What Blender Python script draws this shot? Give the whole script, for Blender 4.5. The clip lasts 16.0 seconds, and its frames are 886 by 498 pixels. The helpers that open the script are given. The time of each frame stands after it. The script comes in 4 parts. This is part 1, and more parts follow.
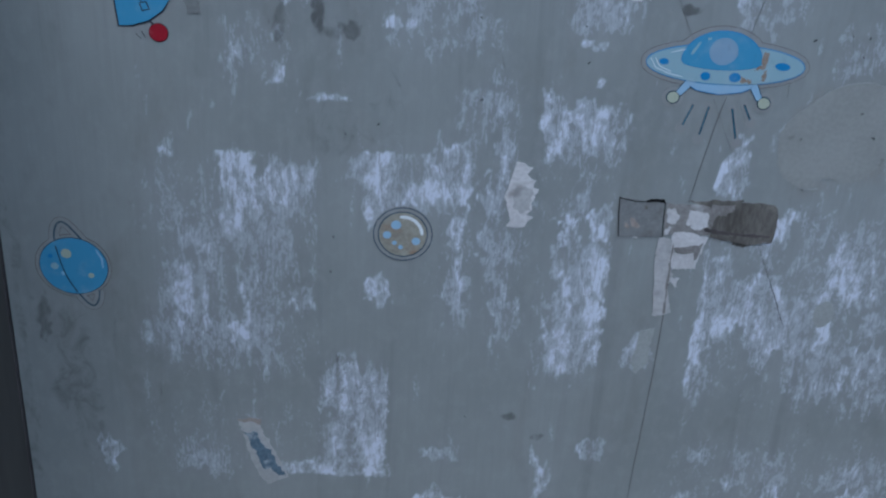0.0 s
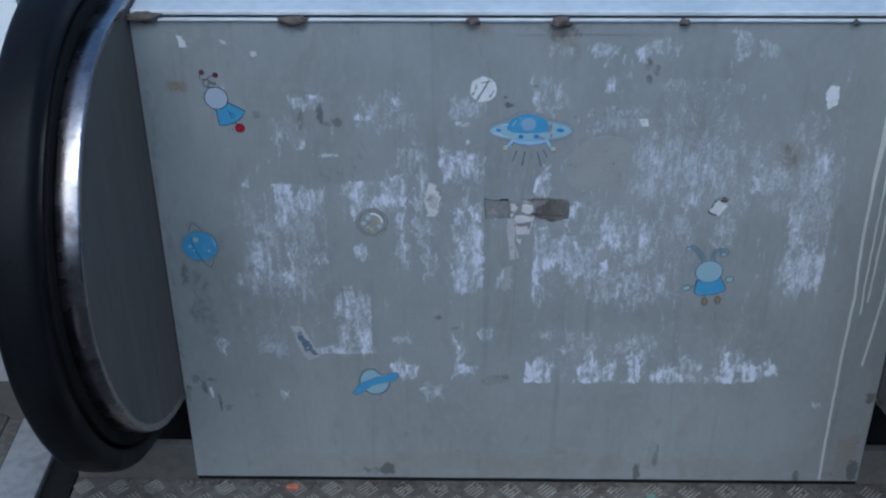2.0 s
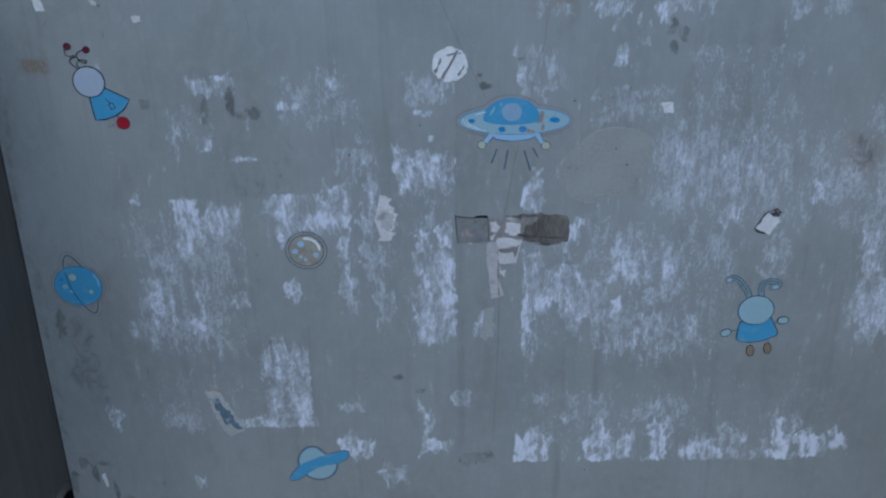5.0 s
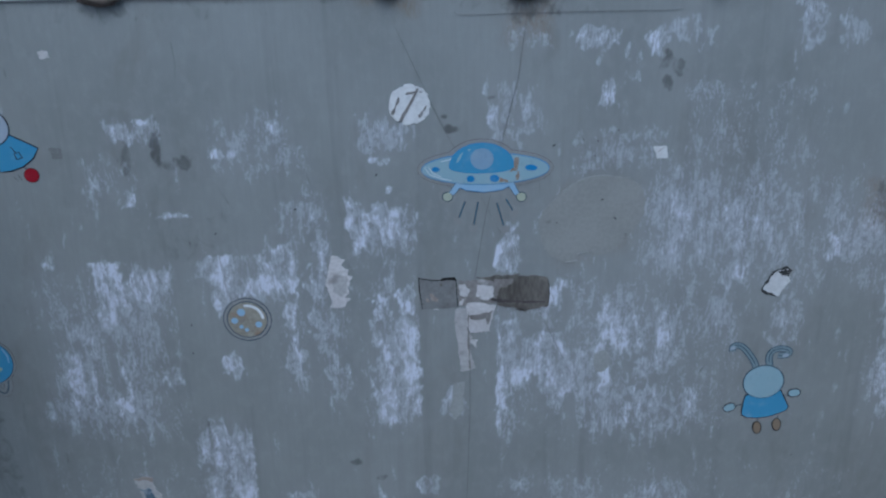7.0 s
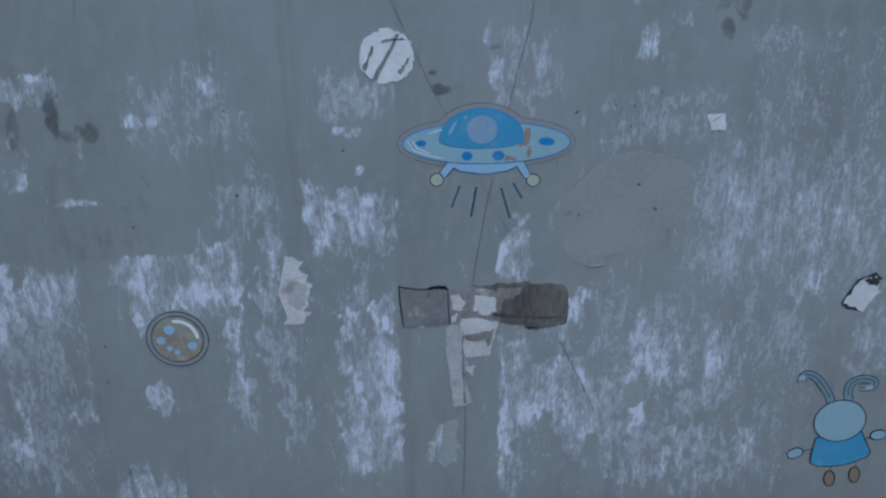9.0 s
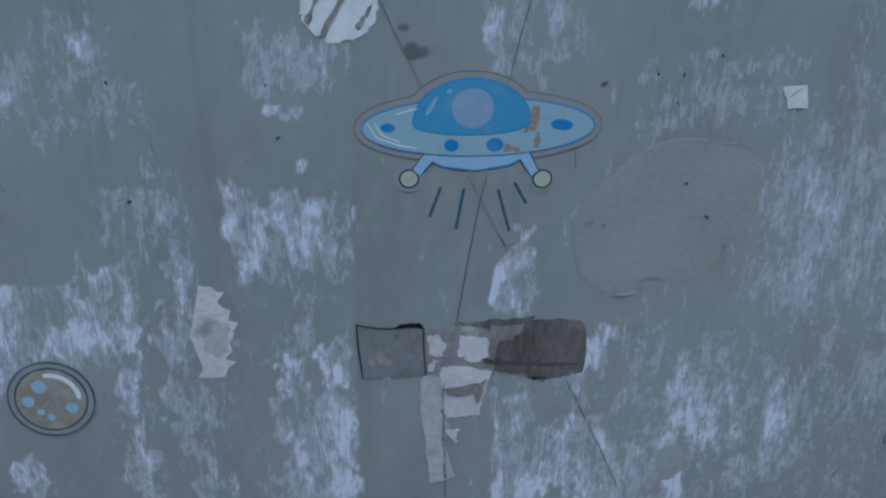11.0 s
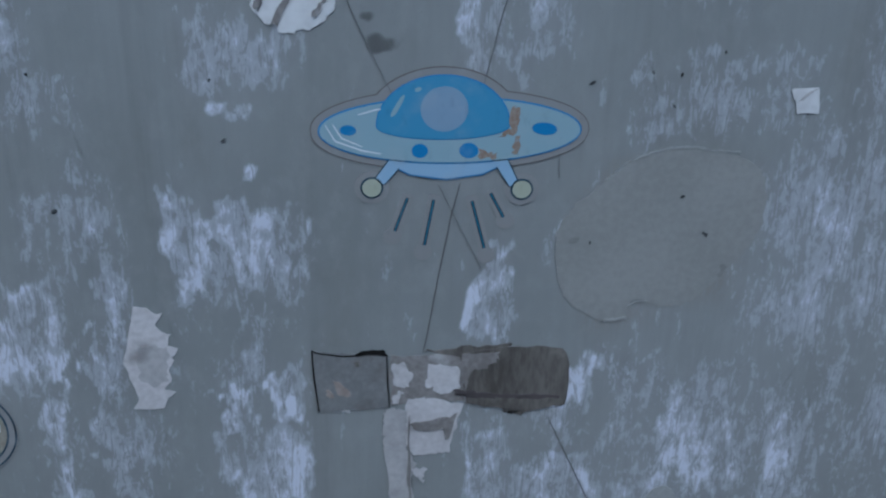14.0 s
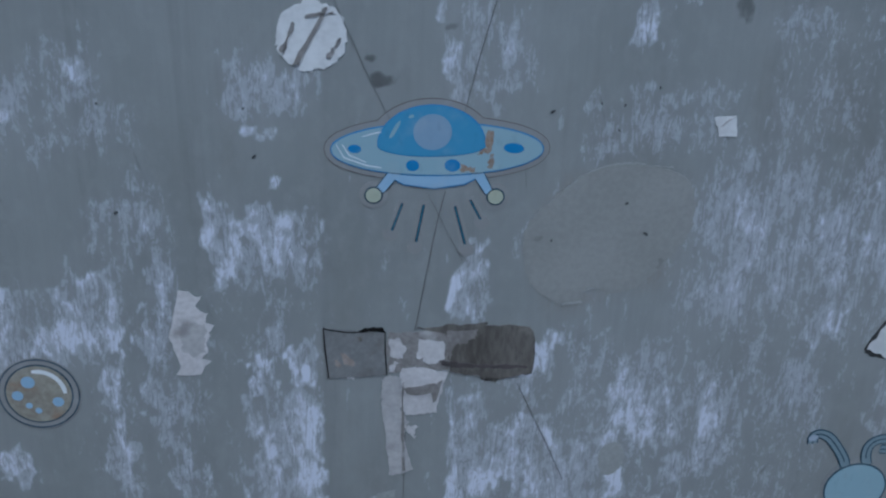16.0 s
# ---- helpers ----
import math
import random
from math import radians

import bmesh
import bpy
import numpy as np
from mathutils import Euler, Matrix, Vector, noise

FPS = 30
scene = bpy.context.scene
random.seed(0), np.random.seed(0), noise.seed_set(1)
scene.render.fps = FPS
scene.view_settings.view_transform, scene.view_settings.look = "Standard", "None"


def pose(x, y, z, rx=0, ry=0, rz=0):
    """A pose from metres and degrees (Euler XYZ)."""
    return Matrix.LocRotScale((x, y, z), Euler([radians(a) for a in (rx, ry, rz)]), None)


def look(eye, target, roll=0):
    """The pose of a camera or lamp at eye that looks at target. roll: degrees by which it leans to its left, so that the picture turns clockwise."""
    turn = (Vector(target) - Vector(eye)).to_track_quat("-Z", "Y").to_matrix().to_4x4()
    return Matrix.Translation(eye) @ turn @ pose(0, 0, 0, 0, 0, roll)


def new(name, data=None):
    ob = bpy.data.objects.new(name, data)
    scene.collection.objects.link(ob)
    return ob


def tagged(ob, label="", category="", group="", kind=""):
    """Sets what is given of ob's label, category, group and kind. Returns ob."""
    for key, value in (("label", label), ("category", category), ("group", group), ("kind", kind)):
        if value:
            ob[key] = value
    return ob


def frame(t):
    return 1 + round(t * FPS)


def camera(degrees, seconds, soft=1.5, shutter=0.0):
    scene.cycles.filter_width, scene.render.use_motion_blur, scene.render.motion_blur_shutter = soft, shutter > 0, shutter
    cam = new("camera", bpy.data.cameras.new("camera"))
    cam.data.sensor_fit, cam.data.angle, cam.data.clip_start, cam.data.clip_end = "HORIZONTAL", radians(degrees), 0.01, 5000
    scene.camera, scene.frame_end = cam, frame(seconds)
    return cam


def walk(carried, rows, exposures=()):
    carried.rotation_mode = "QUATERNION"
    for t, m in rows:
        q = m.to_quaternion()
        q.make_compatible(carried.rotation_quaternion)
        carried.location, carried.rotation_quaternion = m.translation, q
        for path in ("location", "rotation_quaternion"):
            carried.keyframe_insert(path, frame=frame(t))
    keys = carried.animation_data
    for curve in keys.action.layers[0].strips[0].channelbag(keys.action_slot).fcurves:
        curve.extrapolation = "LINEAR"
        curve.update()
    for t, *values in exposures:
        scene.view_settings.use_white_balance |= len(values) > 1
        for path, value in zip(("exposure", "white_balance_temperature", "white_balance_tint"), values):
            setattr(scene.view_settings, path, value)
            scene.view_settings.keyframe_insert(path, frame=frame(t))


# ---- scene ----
cam = camera(39.0, 16.0, soft=2.3)
PATH = [
    (0, (-0.252, -0.941, 1.068), (-0.210, 0.801, 0.086), 3.4),
    (0.3, (-0.203, -1.178, 1.227), (-0.228, 0.542, 0.208), 2.4),
    (0.5, (-0.173, -1.334, 1.372), (-0.232, 0.353, 0.299), 1.7),
    (0.6, (-0.160, -1.464, 1.452), (-0.226, 0.222, 0.380), 1.5),
    (1, (-0.137, -1.71, 1.613), (-0.206, -0.026, 0.536), 1.1),
    (1.5, (-0.129, -1.713, 1.614), (-0.186, -0.029, 0.536), -0.1),
    (2, (-0.111, -1.725, 1.607), (-0.149, -0.042, 0.527), -0.4),
    (2.5, (-0.088, -1.73, 1.606), (-0.107, -0.055, 0.512), -0.9),
    (3, (-0.079, -1.728, 1.608), (-0.086, -0.053, 0.515), -0.5),
    (3.2, (-0.079, -1.732, 1.608), (-0.085, -0.052, 0.522), -0.4),
    (5.3, (-0.071, -1.284, 1.279), (-0.106, 0.459, 0.299), -1.1),
    (5.5, (-0.069, -1.281, 1.29), (-0.106, 0.463, 0.311), -1.0),
    (6, (-0.075, -1.258, 1.272), (-0.104, 0.497, 0.313), -1.0),
    (6.5, (-0.066, -1.210, 1.252), (-0.073, 0.562, 0.324), -1.2),
    (7, (-0.059, -1.138, 1.222), (-0.056, 0.636, 0.298), -1.1),
    (7.5, (-0.052, -1.068, 1.186), (-0.053, 0.708, 0.267), -1.0),
    (8, (-0.054, -1.011, 1.143), (-0.039, 0.774, 0.240), -0.7),
    (8.5, (-0.055, -0.943, 1.112), (-0.040, 0.839, 0.204), -0.7),
    (10.8, (-0.064, -0.662, 0.967), (0.028, 1.128, 0.081), 0.3),
    (11, (-0.072, -0.633, 0.968), (0.039, 1.144, 0.059), 0.3),
    (11.5, (-0.065, -0.584, 0.942), (0.042, 1.199, 0.042), 0.1),
    (12, (-0.067, -0.568, 0.931), (0.049, 1.213, 0.029), 0.5),
    (12.5, (-0.067, -0.567, 0.933), (0.053, 1.205, 0.013), 0.5),
    (13, (-0.072, -0.569, 0.931), (0.074, 1.215, 0.037), 0.9),
    (13.5, (-0.067, -0.564, 0.933), (0.086, 1.222, 0.046), 1.0),
    (14, (-0.064, -0.563, 0.935), (0.089, 1.222, 0.045), 1.4),
    (14.5, (-0.062, -0.563, 0.935), (0.098, 1.218, 0.040), 1.6),
    (15, (-0.067, -0.600, 0.956), (0.100, 1.177, 0.053), 1.7),
    (15.5, (-0.071, -0.640, 0.981), (0.101, 1.134, 0.074), 1.8),
    (16, (-0.070, -0.688, 1.002), (0.089, 1.088, 0.097), 1.8),
]
EXPOSURES = [(0.0, 0.53, 4935, 1.5), (0.8, 0.62, 4935, 1.5), (3.2, 0.64, 4935, 1.5), (5.3, 0.57, 4935, 1.5), (8.7, 0.46, 4935, 1.5), (11.0, 0.33, 4935, 1.5), (16.0, 0.33, 4935, 1.5)]
walk(cam, [(t, look(eye, target, roll)) for t, eye, target, roll in PATH], EXPOSURES)

# ---- light: overcast daylight under an open sky ----
world = bpy.data.worlds.new("overcast_sky")
scene.world = world
world.use_nodes = True
wn = world.node_tree
sky = wn.nodes.new("ShaderNodeTexSky")
sky.sky_type, sky.sun_disc = "NISHITA", False
sky.sun_elevation, sky.sun_rotation = radians(48), radians(200)
sky.dust_density = 3.0
wn.links.new(sky.outputs[0], wn.nodes["Background"].inputs[0])
wn.nodes["Background"].inputs[1].default_value = 0.10
sun = new("sun", bpy.data.lights.new("sun", "SUN"))
sun.data.energy, sun.data.angle, sun.data.color = 0.8, radians(25), (1.0, 0.96, 0.9)
sun.matrix_world = look((0.6, -1.6, 2.6), (0, 0, 0))


# ---- materials ----
class Mat:
    """A node material with short ways to add nodes."""

    def __init__(self, name, rough=0.5, metal=0.0, colour=(0.5, 0.5, 0.5)):
        self.m = bpy.data.materials.new(name)
        self.m.use_nodes = True
        self.t = self.m.node_tree
        self.b = self.t.nodes["Principled BSDF"]
        self.b.inputs["Roughness"].default_value = rough
        self.b.inputs["Metallic"].default_value = metal
        self.b.inputs["Base Color"].default_value = (*colour, 1)
        self.co = self.t.nodes.new("ShaderNodeTexCoord").outputs["Object"]

    def link(self, a, b):
        self.t.links.new(a, b)

    def noise(self, scale, stretch=(1, 1, 1), detail=4.0, rough=0.55, warp=0.0):
        mp = self.t.nodes.new("ShaderNodeMapping")
        mp.inputs["Scale"].default_value = stretch
        self.link(self.co, mp.inputs["Vector"])
        n = self.t.nodes.new("ShaderNodeTexNoise")
        n.inputs["Scale"].default_value, n.inputs["Detail"].default_value = scale, detail
        n.inputs["Roughness"].default_value, n.inputs["Distortion"].default_value = rough, warp
        self.link(mp.outputs[0], n.inputs["Vector"])
        return n.outputs["Fac"]

    def math(self, op, a, b, clamp=False):
        n = self.t.nodes.new("ShaderNodeMath")
        n.operation, n.use_clamp = op, clamp
        for k, v in enumerate((a, b)):
            if isinstance(v, (int, float)):
                n.inputs[k].default_value = v
            else:
                self.link(v, n.inputs[k])
        return n.outputs[0]

    def step(self, v, lo, hi, a=0.0, b=1.0):
        n = self.t.nodes.new("ShaderNodeMapRange")
        n.interpolation_type = "SMOOTHSTEP"
        for k, x in zip(("From Min", "From Max", "To Min", "To Max"), (lo, hi, a, b)):
            n.inputs[k].default_value = x
        self.link(v, n.inputs["Value"])
        return n.outputs["Result"]

    def mix(self, f, a, b):
        n = self.t.nodes.new("ShaderNodeMix")
        n.data_type = "RGBA"
        if isinstance(f, (int, float)):
            n.inputs[0].default_value = f
        else:
            self.link(f, n.inputs[0])
        for k, v in ((6, a), (7, b)):
            if isinstance(v, tuple):
                n.inputs[k].default_value = (*v, 1)
            else:
                self.link(v, n.inputs[k])
        return n.outputs[2]

    def bump(self, height, strength=0.3, dist=0.001):
        n = self.t.nodes.new("ShaderNodeBump")
        n.inputs["Strength"].default_value, n.inputs["Distance"].default_value = strength, dist
        self.link(height, n.inputs["Height"])
        self.link(n.outputs[0], self.b.inputs["Normal"])

    def attr(self, name):
        n = self.t.nodes.new("ShaderNodeAttribute")
        n.attribute_name = name
        s = self.t.nodes.new("ShaderNodeSeparateColor")
        self.link(n.outputs["Color"], s.inputs[0])
        return s.outputs

    def out(self, colour=None, rough=None):
        if colour is not None:
            self.link(colour, self.b.inputs["Base Color"])
        if rough is not None:
            self.link(rough, self.b.inputs["Roughness"])
        return self.m


def worn(name, a, b, scale=40, rough=0.5, metal=0.0, stretch=(1, 1, 1), spread=0.15, bump=0.15, dirt=None):
    """Two tones mixed by a grain, with blotches of wear at a larger scale."""
    m = Mat(name, rough, metal)
    fine, broad = m.noise(scale * 6, stretch, 6), m.noise(scale * 0.5, stretch, 3)
    c = m.mix(m.step(m.math("ADD", m.math("MULTIPLY", fine, 0.5), m.math("MULTIPLY", broad, 0.5)), 0.35, 0.65), a, b)
    if dirt:
        c = m.mix(m.step(m.noise(scale * 0.8, (1, 1, 1), 6), 0.55, 0.72), c, dirt)
    m.bump(fine, bump, 0.0006)
    return m.out(c, m.step(broad, 0.3, 0.7, max(0.02, rough - spread), min(1, rough + spread)))


def panel_paint():
    m = Mat("grey_panel_paint", 0.42)
    marks = m.attr("marks")
    fine = m.noise(420, (1, 1, 0.4), 4, 0.6, 0.3)
    broad = m.noise(7, (1, 1, 0.6), 4)
    grain = m.noise(260, (1, 1, 0.05), 3)
    base = m.mix(m.step(broad, 0.3, 0.7), (0.215, 0.222, 0.218), (0.268, 0.276, 0.272))
    base = m.mix(m.step(grain, 0.3, 0.75, 0, 0.35), base, (0.21, 0.217, 0.214))
    base = m.mix(m.step(m.noise(75, (1, 1, 0.7), 6, 0.65), 0.45, 0.7, 0, 0.45), base, (0.29, 0.297, 0.293))
    base = m.mix(m.step(m.noise(900, (1, 1, 1), 2), 0.66, 0.74, 0, 0.5), base, (0.12, 0.12, 0.115))
    blotch = m.step(m.noise(30, (1, 1, 0.5), 6), 0.56, 0.76, 0, 0.4)
    base = m.mix(blotch, base, (0.17, 0.172, 0.165))
    brown = m.step(m.noise(11, (1, 1, 0.35), 7, 0.7, 0.5), 0.52, 0.74, 0, 0.38)
    base = m.mix(brown, base, (0.165, 0.155, 0.142))
    run = m.step(m.noise(34, (1, 1, 0.045), 6, 0.65), 0.54, 0.74, 0, 0.42)
    base = m.mix(run, base, (0.15, 0.15, 0.148))
    tan = m.math("MULTIPLY", marks[2], m.step(fine, 0.3, 0.6))
    base = m.mix(tan, base, (0.19, 0.125, 0.07))
    cloud = m.noise(55, (1, 1, 0.7), 6, 0.68, 1.2)
    clump = m.noise(95, (1, 1, 0.28), 8, 0.62, 0.5)
    flake = m.noise(360, (1, 1, 0.45), 5, 0.66, 0.4)
    v = m.math("ADD", marks[0], m.math("ADD", m.math("MULTIPLY", m.math("SUBTRACT", clump, 0.5), 1.15), m.math("MULTIPLY", m.math("SUBTRACT", flake, 0.5), 1.5)))
    scrape = m.math("ABSOLUTE", m.math("SUBTRACT", m.noise(60, (2.0, 1, 0.24), 4, 0.55, 1.8), 0.5), 0.0)
    v = m.math("SUBTRACT", v, m.step(scrape, 0.0, 0.030, 0.45, 0.0))
    there = m.step(marks[0], 0.02, 0.18)
    rim = m.math("MULTIPLY", m.step(v, 0.24, 0.34), m.step(v, 0.36, 0.52, 1.0, 0.0))
    thin = m.math("MULTIPLY", m.math("MULTIPLY", m.step(v, 0.14, 0.82), there), 0.55)
    thin = m.math("ADD", thin, m.math("MULTIPLY", m.math("MULTIPLY", rim, there), 0.10))
    solid = m.math("MULTIPLY", m.step(v, 0.58, 0.88), there)
    cover = m.math("ADD", m.math("ADD", thin, m.math("MULTIPLY", solid, 0.36)), m.math("MULTIPLY", marks[0], 0.10), True)
    col = m.mix(cover, base, (0.57, 0.59, 0.665))
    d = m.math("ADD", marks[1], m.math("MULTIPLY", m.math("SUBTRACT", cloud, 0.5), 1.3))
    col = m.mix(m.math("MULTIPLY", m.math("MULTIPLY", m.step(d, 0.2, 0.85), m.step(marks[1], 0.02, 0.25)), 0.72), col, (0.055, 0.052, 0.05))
    h = m.math("ADD", m.math("MULTIPLY", solid, 0.6), m.math("MULTIPLY", grain, 0.25))
    m.bump(h, 0.25, 0.0006)
    return m.out(col, m.step(solid, 0, 1, 0.40, 0.62))


PAINT = panel_paint()
DECK = worn("pale_deck_sheet", (0.46, 0.475, 0.48), (0.57, 0.585, 0.59), 8, 0.45, 0.2, dirt=(0.38, 0.435, 0.44))
STEEL = worn("polished_steel", (0.27, 0.245, 0.245), (0.40, 0.37, 0.37), 25, 0.27, 1.0, spread=0.07, bump=0.06, dirt=(0.15, 0.13, 0.12))
PLATE = worn("brushed_dark_steel", (0.074, 0.066, 0.056), (0.10, 0.089, 0.076), 20, 0.5, 0.12, (1, 1, 0.15), bump=0.08)
RUBBER = worn("black_rubber", (0.004, 0.004, 0.005), (0.008, 0.008, 0.009), 20, 0.5, spread=0.08, bump=0.05)
RUBBER.node_tree.nodes["Principled BSDF"].inputs["Specular IOR Level"].default_value = 0.12
BLACK = worn("black_gap", (0.008, 0.008, 0.008), (0.016, 0.015, 0.014), 30, 0.8)
BLACK.node_tree.nodes["Principled BSDF"].inputs["Specular IOR Level"].default_value = 0.08
RUST = worn("rusted_steel", (0.04, 0.031, 0.027), (0.115, 0.09, 0.075), 60, 0.85, bump=0.6)
DARK_BROWN = worn("dark_brown_matte", (0.045, 0.038, 0.038), (0.085, 0.072, 0.07), 30, 0.7)
BASEP = worn("dusty_base_plate", (0.085, 0.077, 0.067), (0.125, 0.114, 0.10), 18, 0.6, 0.1, dirt=(0.07, 0.066, 0.062))
TREAD = worn("worn_chequer_plate", (0.085, 0.075, 0.064), (0.17, 0.152, 0.13), 14, 0.55, 0.4, dirt=(0.07, 0.06, 0.05), bump=0.4)
BARS = worn("rubbed_plate_bars", (0.25, 0.228, 0.195), (0.42, 0.39, 0.34), 22, 0.42, 0.6, dirt=(0.09, 0.08, 0.07))
ALU = worn("light_aluminium", (0.38, 0.38, 0.385), (0.47, 0.47, 0.475), 10, 0.4, 0.5)
DUSTY = worn("dusty_aluminium", (0.20, 0.195, 0.20), (0.30, 0.295, 0.30), 10, 0.5, 0.4, dirt=(0.14, 0.13, 0.125))
WHITE = worn("white_enamel", (0.70, 0.72, 0.72), (0.80, 0.82, 0.82), 8, 0.4)
ASPHALT = worn("dark_unseen_paving", (0.022, 0.022, 0.022), (0.036, 0.035, 0.034), 6, 0.9, dirt=(0.02, 0.02, 0.02))


def print_ink(name, colour, fade=0.25, rough=0.38):
    """Printed vinyl: the ink with fine fading and rubbed spots."""
    m = Mat(name, rough)
    pale = tuple(0.6 * c + 0.4 * g for c, g in zip(colour, (0.42, 0.44, 0.46)))
    dark = tuple(0.75 * c for c in colour)
    c = m.mix(m.step(m.noise(60, (1, 1, 1), 6), 0.5, 0.75, 0, fade * 2), colour, pale)
    c = m.mix(m.step(m.noise(220, (1, 1, 0.5), 5), 0.56, 0.75, 0, fade * 1.6), c, dark)
    m.bump(m.noise(90), 0.12, 0.0005)
    return m.out(c)


INK = {k: print_ink("ink_" + k, c) for k, c in {
    "blue": (0.08, 0.255, 0.425), "mid_blue": (0.035, 0.19, 0.42), "pale_blue": (0.265, 0.375, 0.425), "sky": (0.28, 0.415, 0.56),
    "line": (0.02, 0.055, 0.085), "dark_line": (0.015, 0.014, 0.02), "red": (0.26, 0.008, 0.02), "dark_red": (0.11, 0.012, 0.025), "yellow": (0.38, 0.40, 0.31),
    "window": (0.225, 0.315, 0.42), "ray": (0.03, 0.15, 0.23), "faded": (0.19, 0.245, 0.275), "grey": (0.33, 0.37, 0.44), "white": (0.66, 0.68, 0.70), "brown": (0.21, 0.16, 0.11),
    "film": (0.25, 0.247, 0.243), "edge": (0.11, 0.095, 0.085), "scratch": (0.12, 0.12, 0.12), "pencil": (0.04, 0.04, 0.04)}.items()}
PAPER = worn("torn_white_paper", (0.50, 0.50, 0.50), (0.62, 0.62, 0.62), 30, 0.75, dirt=(0.36, 0.33, 0.31))
TAPE = worn("dirty_dark_tape", (0.065, 0.058, 0.05), (0.15, 0.136, 0.12), 60, 0.55, stretch=(1, 1, 0.3), bump=0.6, dirt=(0.20, 0.182, 0.162))
TAPE_GREY = worn("grey_tape", (0.165, 0.165, 0.163), (0.22, 0.22, 0.216), 60, 0.5, bump=0.35, dirt=(0.125, 0.112, 0.105))
STAIN = worn("brown_stain", (0.23, 0.19, 0.165), (0.33, 0.28, 0.25), 60, 0.6, dirt=(0.16, 0.13, 0.11))
FADED = worn("faded_paper_rest", (0.33, 0.32, 0.315), (0.43, 0.415, 0.41), 45, 0.7, bump=0.3, dirt=(0.25, 0.24, 0.235))
RESIDUE = worn("tape_glue_rest", (0.44, 0.42, 0.42), (0.56, 0.54, 0.54), 45, 0.7, bump=0.3, dirt=(0.27, 0.25, 0.24))
TAPE_MID = worn("rubbed_tape", (0.17, 0.155, 0.145), (0.26, 0.245, 0.235), 60, 0.6, bump=0.4, dirt=(0.40, 0.385, 0.38))
EDGE = worn("pale_tape_tone", (0.27, 0.275, 0.265), (0.33, 0.335, 0.325), 60, 0.5)
CLEAR = worn("dull_clear_tape", (0.240, 0.239, 0.228), (0.288, 0.286, 0.273), 45, 0.40, bump=0.2)
DRIP = worn("dried_pale_paint", (0.46, 0.455, 0.425), (0.58, 0.575, 0.53), 40, 0.5)


# ---- mesh helpers ----
def part(name, bm, material, parent=None, label="", smooth=False):
    me = bpy.data.meshes.new(name)
    bmesh.ops.recalc_face_normals(bm, faces=bm.faces)
    bm.to_mesh(me)
    bm.free()
    me.materials.append(material)
    if smooth:
        me.polygons.foreach_set("use_smooth", [True] * len(me.polygons))
    ob = new(name, me)
    ob.parent = parent
    return tagged(ob, label)


def thing(name, label, category, group="", kind="", at=(0, 0, 0)):
    ob = new(name)
    ob.location = at
    bpy.context.view_layer.update()
    return tagged(ob, label, category, group, kind)


def box_bm(x0, x1, y0, y1, z0, z1, bevel=0.0):
    bm = bmesh.new()
    bmesh.ops.create_cube(bm, size=1, matrix=Matrix.Translation(((x0 + x1) / 2, (y0 + y1) / 2, (z0 + z1) / 2)) @ Matrix.Diagonal((x1 - x0, y1 - y0, z1 - z0, 1)))
    if bevel:
        bmesh.ops.bevel(bm, geom=bm.edges[:], offset=bevel, segments=2, affect="EDGES", profile=0.5)
    return bm


def flat(bm, pts, y, thick=0.0004):
    """A thin upright sheet with the outline pts (x, z), its face at y."""
    front = [bm.verts.new((x, y, z)) for x, z in pts]
    back = [bm.verts.new((x, y + thick, z)) for x, z in pts]
    bm.faces.new(front)
    n = len(pts)
    for i in range(n):
        bm.faces.new((front[i], front[(i + 1) % n], back[(i + 1) % n], back[i]))
    return bm


def disc(cx, cz, rx, rz=None, turn=0.0, n=40, lower=None):
    """An ellipse's outline; lower: another half-height for the part under its middle."""
    rz = rx if rz is None else rz
    out = []
    for i in range(n):
        a = math.tau * i / n
        x, z = rx * math.cos(a), (rz if math.sin(a) >= 0 or lower is None else lower) * math.sin(a)
        c, s = math.cos(radians(turn)), math.sin(radians(turn))
        out.append((cx + c * x - s * z, cz + s * x + c * z))
    return out


def soft(pts, rounds=2):
    """Corners cut round, by Chaikin's rule."""
    for _ in range(rounds):
        pts = [p for a, b in zip(pts, pts[1:] + pts[:1]) for p in
               ((0.75 * a[0] + 0.25 * b[0], 0.75 * a[1] + 0.25 * b[1]), (0.25 * a[0] + 0.75 * b[0], 0.25 * a[1] + 0.75 * b[1]))]
    return pts


def ragged(pts, amount, seed, cuts=7):
    """A torn outline: each side cut into short pieces that are thrown in and out."""
    r = random.Random(seed)
    out = []
    for (ax, az), (bx, bz) in zip(pts, pts[1:] + pts[:1]):
        for k in range(cuts):
            f = k / cuts
            out.append((ax + f * (bx - ax) + r.uniform(-amount, amount), az + f * (bz - az) + r.uniform(-amount, amount)))
    return out


